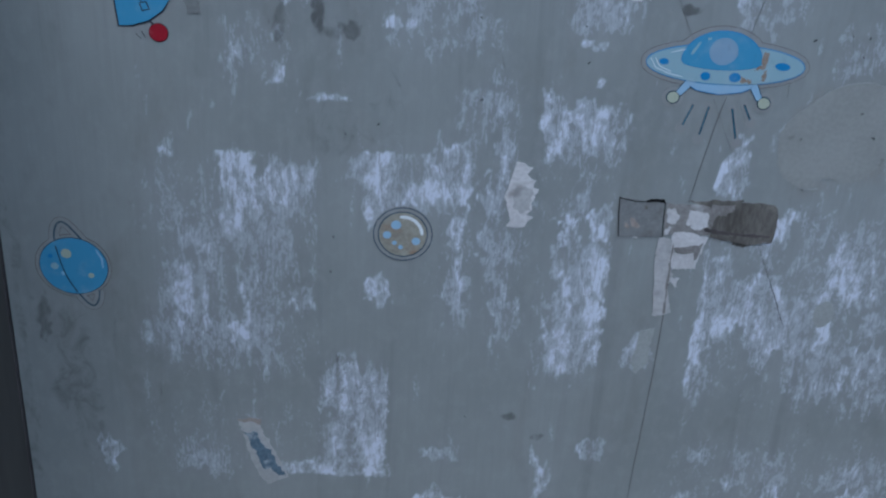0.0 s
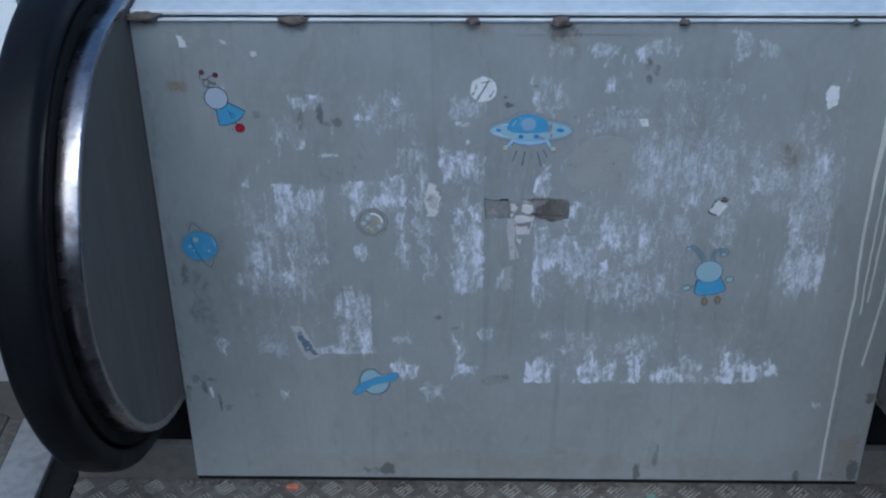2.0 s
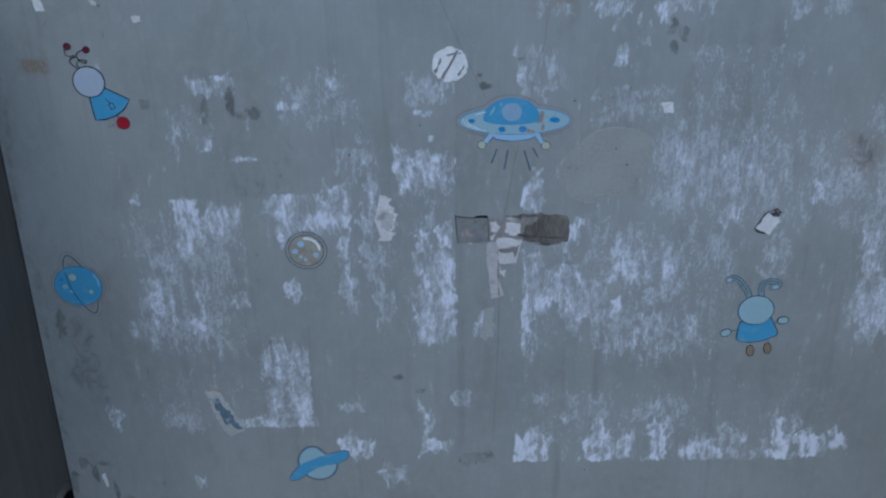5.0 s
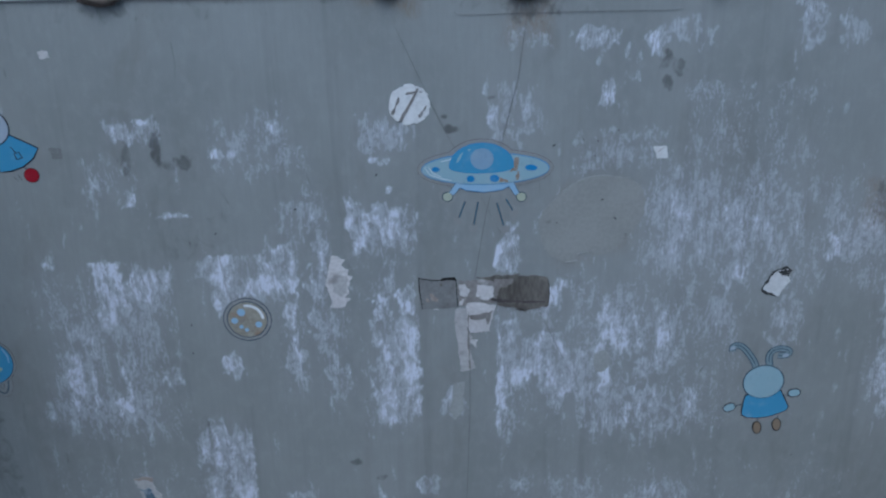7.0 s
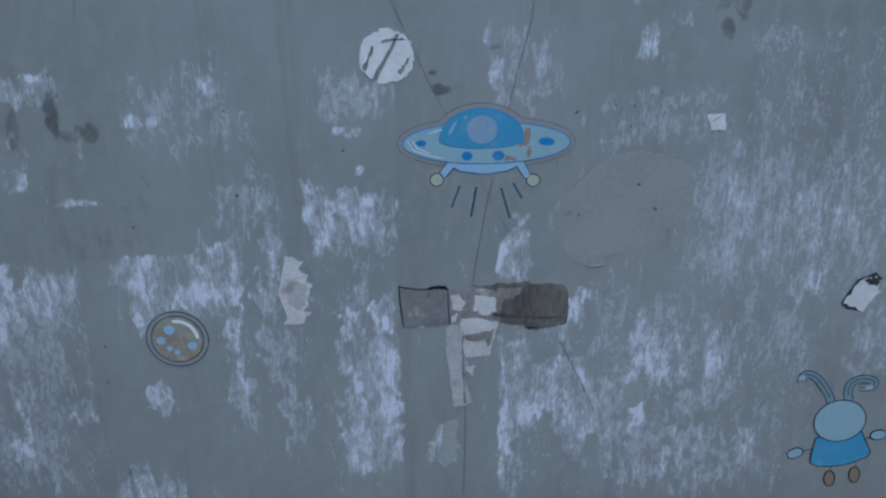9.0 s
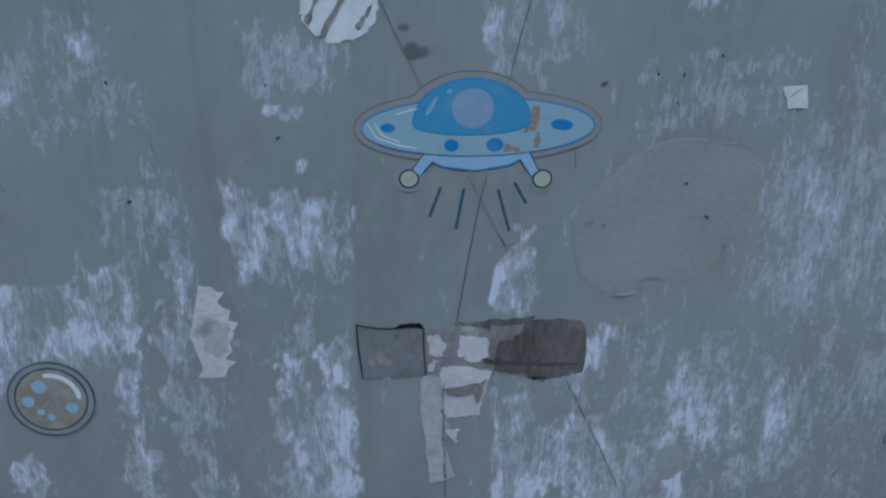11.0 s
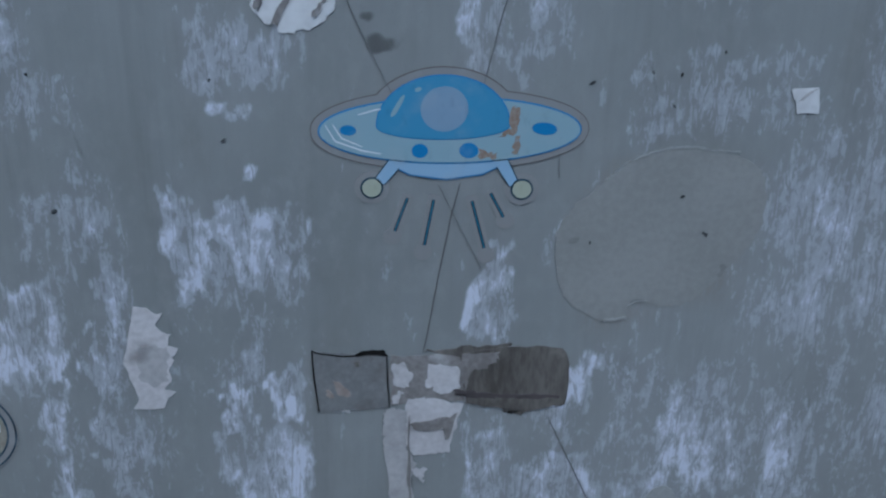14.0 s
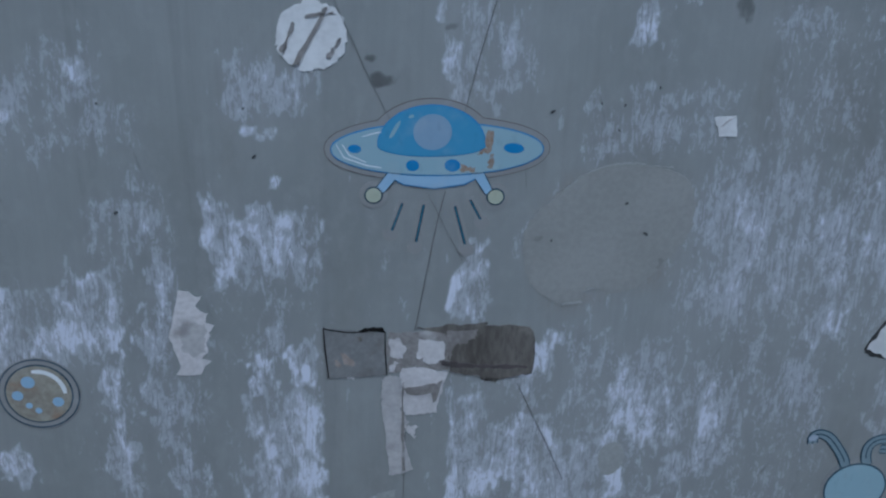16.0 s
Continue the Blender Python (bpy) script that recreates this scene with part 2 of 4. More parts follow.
def strip(bm, pts, y, width, thick=0.0003, head=0.0, reach=0.12):
    """A thin drawn line through pts (x, z); head: extra width at its start, gone after reach metres."""
    left, right = [], []
    for i, (x, z) in enumerate(pts):
        a, b = pts[max(0, i - 1)], pts[min(len(pts) - 1, i + 1)]
        dx, dz = b[0] - a[0], b[1] - a[1]
        d = math.hypot(dx, dz) or 1
        w = width / 2 * (1 if 0 < i < len(pts) - 1 else 0.7)
        if head:
            w = (width + head * max(0.0, 1 - (pts[0][1] - z) / reach) ** 1.5) / 2
        left.append((x - dz / d * w, z + dx / d * w))
        right.append((x + dz / d * w, z - dx / d * w))
    rows = [[bm.verts.new((x, yy, z)) for (x, z), yy in ((l, y), (q, y), (q, y + thick), (l, y + thick))] for l, q in zip(left, right)]
    for a, b in zip(rows, rows[1:]):
        for i in range(4):
            bm.faces.new((a[i], a[(i + 1) % 4], b[(i + 1) % 4], b[i]))
    bm.faces.new(rows[0])
    bm.faces.new(rows[-1])
    return bm


def soft_line(pts, rounds=2):
    """An open line with its corners cut round."""
    for _ in range(rounds):
        mid = [p for a, b in zip(pts, pts[1:]) for p in ((0.75 * a[0] + 0.25 * b[0], 0.75 * a[1] + 0.25 * b[1]), (0.25 * a[0] + 0.75 * b[0], 0.25 * a[1] + 0.75 * b[1]))]
        pts = [pts[0]] + mid + [pts[-1]]
    return pts


def ring_pts(pts):
    return pts + pts[:2]


# ---- setting ----
# paving out of view, made dark so the lower steel mirrors little light
tagged(part("ground", box_bm(-2000, 2000, -2000, 2000, -0.25, -0.02), ASPHALT), "unseen paving that reaches to the horizon, kept dark to cut reflections", "ground", kind="structure")

# added out of view: keeps low sky off the steel and the panel's foot
tagged(part("unseen_wall", box_bm(-9, 9, -3.5, -3.2, -0.05, 1.35), worn("dark_wall", (0.045, 0.045, 0.048), (0.07, 0.07, 0.072), 1.0, 0.9)), "plain dark low wall, unseen, added to block the low sky", "wall", kind="structure")

PW, PH, FZ = 0.61, 0.90, -0.016


def value_noise(x, z, scale, seed):
    """Smooth noise from 0 to 1 over the arrays x and z."""
    r = np.random.RandomState(seed)
    g = r.rand(64, 64)
    u, v = x * scale + 31.7, z * scale + 17.3
    i, j = np.floor(u).astype(int), np.floor(v).astype(int)
    fu, fv = u - i, v - j
    fu, fv = fu * fu * (3 - 2 * fu), fv * fv * (3 - 2 * fv)
    a, b = g[i % 64, j % 64], g[(i + 1) % 64, j % 64]
    c, d = g[i % 64, (j + 1) % 64], g[(i + 1) % 64, (j + 1) % 64]
    return (a * (1 - fu) + b * fu) * (1 - fv) + (c * (1 - fu) + d * fu) * fv


NX, NZ = 940, 694
GX, GZ = np.meshgrid(np.linspace(-PW, PW, NX), np.linspace(-0.004, PH, NZ))
WX = GX + 0.012 * (value_noise(GX, GZ, 45, 1) - 0.5) + 0.010 * (value_noise(GX, GZ, 14, 2) - 0.5)
WZ = GZ + 0.030 * (value_noise(GX, GZ, 60, 3) - 0.5) + 0.020 * (value_noise(GX, GZ, 15, 4) - 0.5)
MARKS = np.zeros((NZ, NX, 4))
MARKS[..., 3] = 1


def mark(k, x, z, w, h, amount):
    """Lays a soft-edged patch of channel k on the panel."""
    def side(u, half):
        e = np.clip((half - np.abs(u)) / max(0.8 * half, 0.003) + 0.35, 0, 1)
        return e * e * (3 - 2 * e)
    k_warp = 1.0 if max(w, h) > 0.035 else 0.3
    if k == 1 and max(w, h) < 0.08:
        reach = np.hypot((GX + 0.3 * (WX - GX) - x) / (0.48 * w), (GZ + 0.3 * (WZ - GZ) - z) / (0.48 * h))
        e = np.clip((1.25 - reach + 1.1 * (FLAKE - 0.5) + 0.5 * (BLOTCH - 0.5)) / 0.7, 0, 1)
        MARKS[..., 1] = np.maximum(MARKS[..., 1], amount * e * e * (3 - 2 * e) * (reach < 2.2))
        return
    p = amount * side(GX + k_warp * (WX - GX) - x, w / 2) * side(GZ + k_warp * (WZ - GZ) - z, h / 2)
    MARKS[..., k] = np.maximum(MARKS[..., k], p)


BRUSH = random.Random(77)


def stroke(k, x, z, w, length, amount, lean):
    """One ragged upright brush stroke, thinning out at both ends."""
    i0, i1 = [int(v) for v in np.clip(((x - w * 2 + PW) / (2 * PW) * NX, (x + w * 2 + PW) / (2 * PW) * NX + 2), 0, NX)]
    j0, j1 = [int(v) for v in np.clip(((z - length) / PH * NZ, (z + length) / PH * NZ + 2), 0, NZ)]
    if i1 <= i0 or j1 <= j0:
        return
    u, v = GX[j0:j1, i0:i1] + 0.25 * (WX - GX)[j0:j1, i0:i1] - x, GZ[j0:j1, i0:i1] - z
    u = u - lean * v
    along = np.clip(1.15 - np.abs(v) / (length / 2), 0, 1) ** 0.6
    across = np.clip(1.25 - np.abs(u) / (w / 2 * (0.5 + 0.5 * along)), 0, 1)
    MARKS[j0:j1, i0:i1, k] = np.maximum(MARKS[j0:j1, i0:i1, k], amount * along * across)

def dirt(x, z, w, h, a):
    mark(1, x, z, w, h, a)


def tan_stain(x, z, w, h, a):
    mark(2, x, z, w, h, a)


# how old glue breaks up: long columns, blotches and small flakes
COLUMNS = 0.55 * value_noise(GX, GZ * 0.16, 130, 22) + 0.45 * value_noise(GX, GZ * 0.3, 260, 23)
BLOTCH = 0.6 * value_noise(GX, GZ * 0.7, 48, 24) + 0.4 * value_noise(GX, GZ * 0.8, 110, 25)
FLAKE = 0.5 * value_noise(GX + 0.2 * GZ, GZ * 0.6, 230, 26) + 0.5 * value_noise(GX - 0.3 * GZ, GZ * 0.6, 330, 27)


def film(x, z, w, h, amount, cut="", lean=0.0):
    """Old glue left by a poster: a broken film with ragged ends; cut names the sides (l r t b) that end in a straight paper edge."""
    pad = 0.02
    i0, i1 = [int(v) for v in np.clip(((x - w / 2 - pad + PW) / (2 * PW) * NX, (x + w / 2 + pad + PW) / (2 * PW) * NX + 2), 0, NX)]
    j0, j1 = [int(v) for v in np.clip(((z - h / 2 - pad) / PH * NZ, (z + h / 2 + pad) / PH * NZ + 2), 0, NZ)]
    sl = (slice(j0, j1), slice(i0, i1))
    gx, gz, col, blo, fla = GX[sl], GZ[sl], COLUMNS[sl], BLOTCH[sl], FLAKE[sl]
    v = gz - z
    u = gx - x - lean * 0.3 * v
    wob = 0.026 * (blo - 0.5) + 0.010 * (fla - 0.5)
    end = min(0.9 * h, 0.07) * (col - 0.42)

    def side(d, name, ragged_by, reach):
        if name in cut:
            e = np.clip(d / 0.003 + 0.5 + 2.2 * (fla - 0.5), 0, 1)
        else:
            e = np.clip((d - ragged_by) / reach + 0.5, 0, 1)
        return e * e * (3 - 2 * e)
    rx, rz = max(0.20 * w, 0.003), max(0.20 * h, 0.004)
    e = side(w / 2 - u, "r", wob, rx) * side(w / 2 + u, "l", -wob, rx) * side(h / 2 - v, "t", end, rz) * side(h / 2 + v, "b", end, rz)
    inner = np.clip((0.46 * col + 0.32 * blo + 0.22 * fla - 0.33) / 0.30, 0, 1)
    tile = MARKS[sl]
    tile[..., 0] = np.maximum(tile[..., 0], 1.2 * amount * e * (0.30 + 0.9 * inner))


film(0.133, 0.488, 0.266, 0.220, 0.17)
film(-0.197, 0.548, 0.092, 0.234, 0.12)
film(0.260, 0.637, 0.283, 0.170, 0.16)
film(-0.115, 0.541, 0.072, 0.288, 0.15)
film(-0.413, 0.502, 0.160, 0.238, 0.15)
film(-0.257, 0.594, 0.110, 0.074, 0.30)
film(-0.399, 0.335, 0.232, 0.108, 0.12)
film(0.209, 0.292, 0.440, 0.134, 0.14)
film(0.436, 0.572, 0.086, 0.338, 0.16)
film(-0.1850, 0.6200, 0.0140, 0.0540, 0.60, "lr")
film(-0.2100, 0.5865, 0.0100, 0.0370, 0.50)
film(-0.2185, 0.5270, 0.0110, 0.0700, 0.50, "", 0.1)
film(-0.1830, 0.5275, 0.0180, 0.0750, 0.45, "", -0.2)
film(-0.1270, 0.5600, 0.0220, 0.0320, 0.65, "b")
film(-0.1125, 0.5210, 0.0270, 0.0660, 0.60)
film(-0.2365, 0.5975, 0.0370, 0.0650, 0.40, "", 0.3)
film(-0.1450, 0.6360, 0.0140, 0.0200, 0.60, "b")
film(0.0070, 0.6210, 0.0080, 0.0420, 0.65, "lr")
film(0.0185, 0.6210, 0.0050, 0.0420, 0.60, "r")
film(0.0600, 0.5740, 0.0140, 0.0520, 0.65, "r")
film(-0.0925, 0.5700, 0.0090, 0.0280, 0.80, "r")
film(-0.0935, 0.5160, 0.0110, 0.0540, 0.60, "r")
film(0.0140, 0.5200, 0.0120, 0.0760, 0.50, "l")
film(0.0460, 0.4970, 0.0460, 0.0320, 0.65)
film(0.0955, 0.5810, 0.0110, 0.0460, 0.50)
film(0.0980, 0.5280, 0.0280, 0.0340, 0.50)
film(0.1350, 0.5195, 0.0280, 0.0570, 0.55, "", 0.5)
film(0.1820, 0.5125, 0.0280, 0.0650, 0.50)
film(0.1650, 0.6095, 0.0540, 0.0590, 0.30)
film(0.0550, 0.4965, 0.0240, 0.0310, 0.70)
film(0.1220, 0.7290, 0.0860, 0.0280, 0.26, "b")
film(0.1385, 0.7505, 0.0450, 0.0230, 0.28)
film(0.0455, 0.6660, 0.0090, 0.0180, 0.55, "l")
film(-0.1080, 0.7475, 0.0360, 0.0250, 0.35)
film(-0.1085, 0.6635, 0.0290, 0.0390, 0.60)
film(-0.1440, 0.6750, 0.0080, 0.0240, 0.55)
film(-0.1805, 0.6620, 0.0110, 0.0320, 0.50)
film(-0.1970, 0.6990, 0.0080, 0.0180, 0.50)
film(-0.1995, 0.7350, 0.0210, 0.0240, 0.28)
film(-0.411, 0.534, 0.149, 0.168, 0.29, "", 0.25)
film(-0.401, 0.575, 0.039, 0.093, 0.62, "t")
film(-0.356, 0.591, 0.042, 0.051, 0.55)
film(-0.439, 0.489, 0.033, 0.111, 0.60)
film(-0.401, 0.465, 0.020, 0.096, 0.65, "", 0.2)
film(-0.425, 0.437, 0.130, 0.090, 0.35)
film(-0.354, 0.481, 0.023, 0.032, 0.60, "", -0.6)
film(-0.462, 0.621, 0.011, 0.023, 0.60)
film(-0.254, 0.597, 0.093, 0.059, 0.60, "t", 0.35)
film(-0.232, 0.617, 0.039, 0.047, 0.70, "", 0.4)
film(-0.289, 0.578, 0.016, 0.056, 0.65)
film(-0.217, 0.521, 0.017, 0.146, 0.50)
film(-0.174, 0.497, 0.017, 0.133, 0.48)
film(-0.185, 0.626, 0.017, 0.086, 0.60)
film(-0.209, 0.587, 0.012, 0.029, 0.70)
film(-0.116, 0.652, 0.063, 0.052, 0.60, "r", 0.3)
film(-0.148, 0.657, 0.011, 0.057, 0.60)
film(-0.114, 0.596, 0.013, 0.066, 0.40)
film(-0.127, 0.566, 0.021, 0.025, 0.80, "", 0.3)
film(-0.097, 0.569, 0.018, 0.036, 0.90, "r")
film(-0.110, 0.479, 0.053, 0.146, 0.60, "r")
film(-0.108, 0.501, 0.045, 0.078, 0.75, "r")
film(-0.120, 0.487, 0.026, 0.047, 0.80)
film(0.008, 0.633, 0.020, 0.061, 0.75, "", 0.1)
film(-0.005, 0.767, 0.014, 0.072, 0.50)
film(0.020, 0.775, 0.036, 0.068, 0.40)
film(0.008, 0.471, 0.020, 0.166, 0.70, "l")
film(0.045, 0.489, 0.057, 0.063, 0.75)
film(0.088, 0.468, 0.080, 0.080, 0.50)
film(0.114, 0.470, 0.021, 0.044, 0.85)
film(0.079, 0.560, 0.017, 0.075, 0.40)
film(0.119, 0.526, 0.027, 0.069, 0.55, "", 0.4)
film(0.162, 0.510, 0.035, 0.100, 0.60)
film(0.160, 0.427, 0.033, 0.082, 0.55)
film(0.158, 0.423, 0.136, 0.074, 0.38)
film(0.211, 0.431, 0.019, 0.055, 0.55)
film(0.052, 0.578, 0.016, 0.034, 0.70)
film(0.216, 0.536, 0.092, 0.091, 0.30)
film(0.254, 0.733, 0.135, 0.145, 0.19, "t")
film(0.193, 0.656, 0.075, 0.119, 0.40)
film(0.266, 0.648, 0.082, 0.105, 0.42)
film(0.347, 0.633, 0.101, 0.135, 0.24)
film(0.347, 0.623, 0.017, 0.030, 0.70)
film(0.099, 0.732, 0.052, 0.050, 0.28)
film(0.145, 0.572, 0.058, 0.037, 0.35)
film(0.248, 0.599, 0.025, 0.051, 0.50)
film(0.092, 0.851, 0.036, 0.022, 0.70)
film(0.091, 0.836, 0.008, 0.030, 0.50)
film(0.127, 0.819, 0.016, 0.041, 0.50)
film(0.155, 0.845, 0.015, 0.031, 0.55)
film(0.195, 0.849, 0.019, 0.027, 0.50)
film(0.292, 0.853, 0.034, 0.035, 0.55)
film(0.102, 0.793, 0.011, 0.020, 0.70)
film(0.046, 0.851, 0.016, 0.027, 0.30)
film(0.021, 0.853, 0.029, 0.025, 0.25)
film(-0.357, 0.762, 0.047, 0.032, 0.40)
film(-0.346, 0.774, 0.016, 0.009, 0.75)
film(-0.243, 0.747, 0.074, 0.080, 0.32)
film(-0.270, 0.740, 0.015, 0.017, 0.65)
film(-0.220, 0.765, 0.012, 0.016, 0.70)
film(-0.387, 0.714, 0.046, 0.051, 0.33)
film(-0.372, 0.692, 0.015, 0.023, 0.65)
film(-0.327, 0.673, 0.033, 0.007, 0.60)
film(-0.110, 0.756, 0.044, 0.039, 0.36)
film(-0.118, 0.728, 0.015, 0.011, 0.70)
film(-0.107, 0.697, 0.009, 0.010, 0.60)
film(-0.195, 0.668, 0.044, 0.063, 0.30)
film(-0.303, 0.354, 0.061, 0.139, 0.47, "br")
film(-0.310, 0.394, 0.031, 0.059, 0.51, "", 0.2)
film(-0.299, 0.317, 0.045, 0.063, 0.58, "br")
film(-0.319, 0.293, 0.089, 0.020, 0.55, "b")
film(-0.444, 0.297, 0.062, 0.051, 0.30)
film(-0.537, 0.299, 0.016, 0.042, 0.75)
film(-0.286, 0.493, 0.015, 0.038, 0.70, "", 0.3)
film(-0.184, 0.591, 0.010, 0.055, 0.35)
film(0.378, 0.634, 0.049, 0.050, 0.40)
film(-0.046, 0.442, 0.021, 0.057, 0.40)
film(0.303, 0.534, 0.036, 0.064, 0.45)
film(0.205, 0.270, 0.437, 0.096, 0.15, "b")
film(0.013, 0.251, 0.045, 0.056, 0.80, "bl")
film(0.082, 0.309, 0.069, 0.055, 0.40)
film(0.100, 0.257, 0.036, 0.068, 0.85, "b")
film(0.136, 0.254, 0.028, 0.055, 0.70, "b")
film(0.182, 0.257, 0.034, 0.067, 0.80, "b")
film(0.180, 0.310, 0.070, 0.047, 0.40)
film(0.234, 0.244, 0.039, 0.042, 0.70, "b")
film(0.274, 0.252, 0.036, 0.055, 0.70, "b")
film(0.314, 0.243, 0.015, 0.035, 0.60, "b")
film(0.342, 0.260, 0.036, 0.073, 0.95, "b")
film(0.382, 0.249, 0.037, 0.043, 0.90, "b")
film(0.416, 0.256, 0.019, 0.035, 0.85)
film(0.025, 0.326, 0.024, 0.024, 0.40)
film(0.438, 0.609, 0.075, 0.186, 0.31, "r")
film(0.441, 0.465, 0.067, 0.112, 0.50, "r")
film(0.415, 0.724, 0.045, 0.055, 0.32)
film(0.442, 0.656, 0.035, 0.071, 0.60, "r")
film(0.423, 0.542, 0.032, 0.097, 0.50)
film(-0.218, 0.248, 0.044, 0.042, 0.80)
film(-0.171, 0.199, 0.047, 0.031, 0.50)
film(-0.183, 0.198, 0.010, 0.036, 0.80)
film(-0.126, 0.281, 0.017, 0.080, 0.75)
film(-0.108, 0.249, 0.032, 0.023, 0.70)
film(-0.224, 0.314, 0.041, 0.019, 0.40)
film(-0.433, 0.191, 0.014, 0.026, 0.60)
film(0.504, 0.173, 0.011, 0.025, 0.60)
film(-0.439, 0.294, 0.054, 0.024, 0.35)
film(0.179, 0.859, 0.033, 0.027, 0.40)
film(0.293, 0.864, 0.032, 0.048, 0.50)
film(0.336, 0.853, 0.019, 0.040, 0.40)
film(0.108, 0.796, 0.017, 0.028, 0.50)
film(0.116, 0.732, 0.083, 0.024, 0.30)
film(-0.074, 0.327, 0.029, 0.024, 0.40)
film(0.175, 0.705, 0.030, 0.079, 0.30)
for _ in range(300):
    right = BRUSH.random() < 0.65
    stroke(0, BRUSH.uniform(0.0, 0.5) if right else BRUSH.uniform(-0.5, 0.0), BRUSH.triangular(0.2, 0.88, 0.6), BRUSH.uniform(0.003, 0.010), BRUSH.uniform(0.012, 0.06), BRUSH.uniform(0.10, 0.34), BRUSH.uniform(-0.1, 0.15))
for _ in range(150):
    stroke(1, BRUSH.uniform(-0.6, 0.6), BRUSH.uniform(0.03, 0.85), BRUSH.uniform(0.001, 0.0045), BRUSH.uniform(0.004, 0.05), BRUSH.uniform(0.15, 0.55), BRUSH.uniform(-0.5, 0.5))
dirt(-0.583, 0.455, 0.016, 0.06, 0.55)
dirt(-0.558, 0.40, 0.05, 0.16, 0.42)
dirt(-0.552, 0.34, 0.03, 0.12, 0.36)
dirt(-0.336, 0.75, 0.012, 0.055, 0.75)
dirt(-0.312, 0.737, 0.022, 0.022, 0.6)
dirt(-0.325, 0.73, 0.02, 0.016, 0.5)
dirt(-0.368, 0.73, 0.012, 0.05, 0.5)
dirt(-0.395, 0.715, 0.01, 0.04, 0.4)
dirt(-0.008, 0.796, 0.014, 0.01, 0.6)
dirt(-0.047, 0.763, 0.018, 0.011, 0.75)
dirt(-0.056, 0.776, 0.008, 0.006, 0.6)
dirt(0.160, 0.827, 0.014, 0.02, 0.55)
dirt(0.172, 0.818, 0.014, 0.022, 0.5)
dirt(0.163, 0.803, 0.016, 0.016, 0.6)
dirt(0.391, 0.672, 0.03, 0.05, 0.42)
dirt(0.385, 0.69, 0.012, 0.02, 0.55)
dirt(-0.06, 0.231, 0.05, 0.03, 0.42)
dirt(-0.157, 0.367, 0.014, 0.012, 0.55)
dirt(-0.133, 0.343, 0.016, 0.012, 0.55)
dirt(-0.28, 0.012, 0.06, 0.018, 0.55)
dirt(-0.256, 0.014, 0.028, 0.036, 1.0)
dirt(0.20, 0.012, 0.018, 0.05, 1.0)
dirt(0.235, 0.05, 0.012, 0.06, 0.6)
dirt(0.225, 0.06, 0.02, 0.07, 0.36)
dirt(0.55, 0.012, 0.03, 0.02, 0.36)
dirt(0.598, 0.02, 0.02, 0.06, 1.0)
dirt(0.495, 0.008, 0.014, 0.03, 0.8)
dirt(0.602, 0.19, 0.02, 0.03, 0.8)
dirt(0.6, 0.198, 0.03, 0.03, 0.36)
dirt(-0.605, 0.195, 0.02, 0.05, 0.6)
# a narrow darker band down the left edge
dirt(-0.603, 0.5, 0.012, 0.8, 0.34)
# a darker band along the whole top edge, then darker patches round the welds
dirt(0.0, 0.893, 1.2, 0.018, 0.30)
dirt(-0.367, 0.888, 0.07, 0.03, 0.42)
dirt(0.025, 0.885, 0.06, 0.035, 0.5)
dirt(0.55, 0.88, 0.06, 0.03, 0.5)
dirt(-0.31, 0.65, 0.11, 0.06, 0.26)
dirt(-0.573, 0.205, 0.012, 0.045, 0.65)
dirt(-0.556, 0.222, 0.022, 0.012, 0.5)
dirt(-0.585, 0.225, 0.016, 0.03, 0.6)
dirt(-0.535, 0.16, 0.02, 0.03, 0.55)
dirt(-0.548, 0.172, 0.008, 0.045, 0.7)
for _ in range(46):
    dirt(BRUSH.uniform(-0.58, 0.6), BRUSH.triangular(0.01, 0.2, 0.05), BRUSH.uniform(0.006, 0.03), BRUSH.uniform(0.006, 0.05), BRUSH.uniform(0.12, 0.34))
tan_stain(0.58, 0.05, 0.05, 0.10, 0.5)
tan_stain(-0.105, 0.893, 0.06, 0.03, 0.45)
tan_stain(0.026, 0.875, 0.05, 0.05, 0.4)
tan_stain(-0.555, 0.792, 0.035, 0.018, 0.8)
tan_stain(0.06, 0.065, 0.03, 0.02, 0.4)
tan_stain(0.0, 0.03, 1.2, 0.05, 0.22)
tan_stain(0.39, 0.67, 0.05, 0.06, 0.35)
tan_stain(0.098, 0.66, 0.09, 0.09, 0.22)

panel = thing("wall_panel", "scuffed grey painted steel panel between two escalators, streaked with old glue", "panel", kind="structure")
me = bpy.data.meshes.new("sheet")
verts = np.stack([GX, 0 * GX, GZ], -1).reshape(-1, 3)
ids = np.arange(NX * NZ).reshape(NZ, NX)
faces = np.stack([ids[:-1, :-1], ids[:-1, 1:], ids[1:, 1:], ids[1:, :-1]], -1).reshape(-1, 4)
me.from_pydata(verts.tolist(), [], faces.tolist())
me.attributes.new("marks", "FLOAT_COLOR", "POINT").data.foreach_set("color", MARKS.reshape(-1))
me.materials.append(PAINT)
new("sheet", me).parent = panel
part("core", box_bm(-PW, PW, 0.0006, 0.03, -0.004, PH, 0), PLATE, panel)
part("bottom_seal", box_bm(-PW, PW, 0.004, 0.03, FZ, -0.0045), BLACK, panel)
# sealant strips made wider and dark to paint the shade in the corners
for s in (-1, 1):
    part("seal_and_corner_shade", box_bm(s * (PW + 0.005) - 0.004, s * (PW + 0.005) + 0.004, -0.0035, 0.003, 0.18, PH - 0.004, 0.001), DARK_BROWN, panel, "brown dried sealant line, widened to draw the corner's shade")

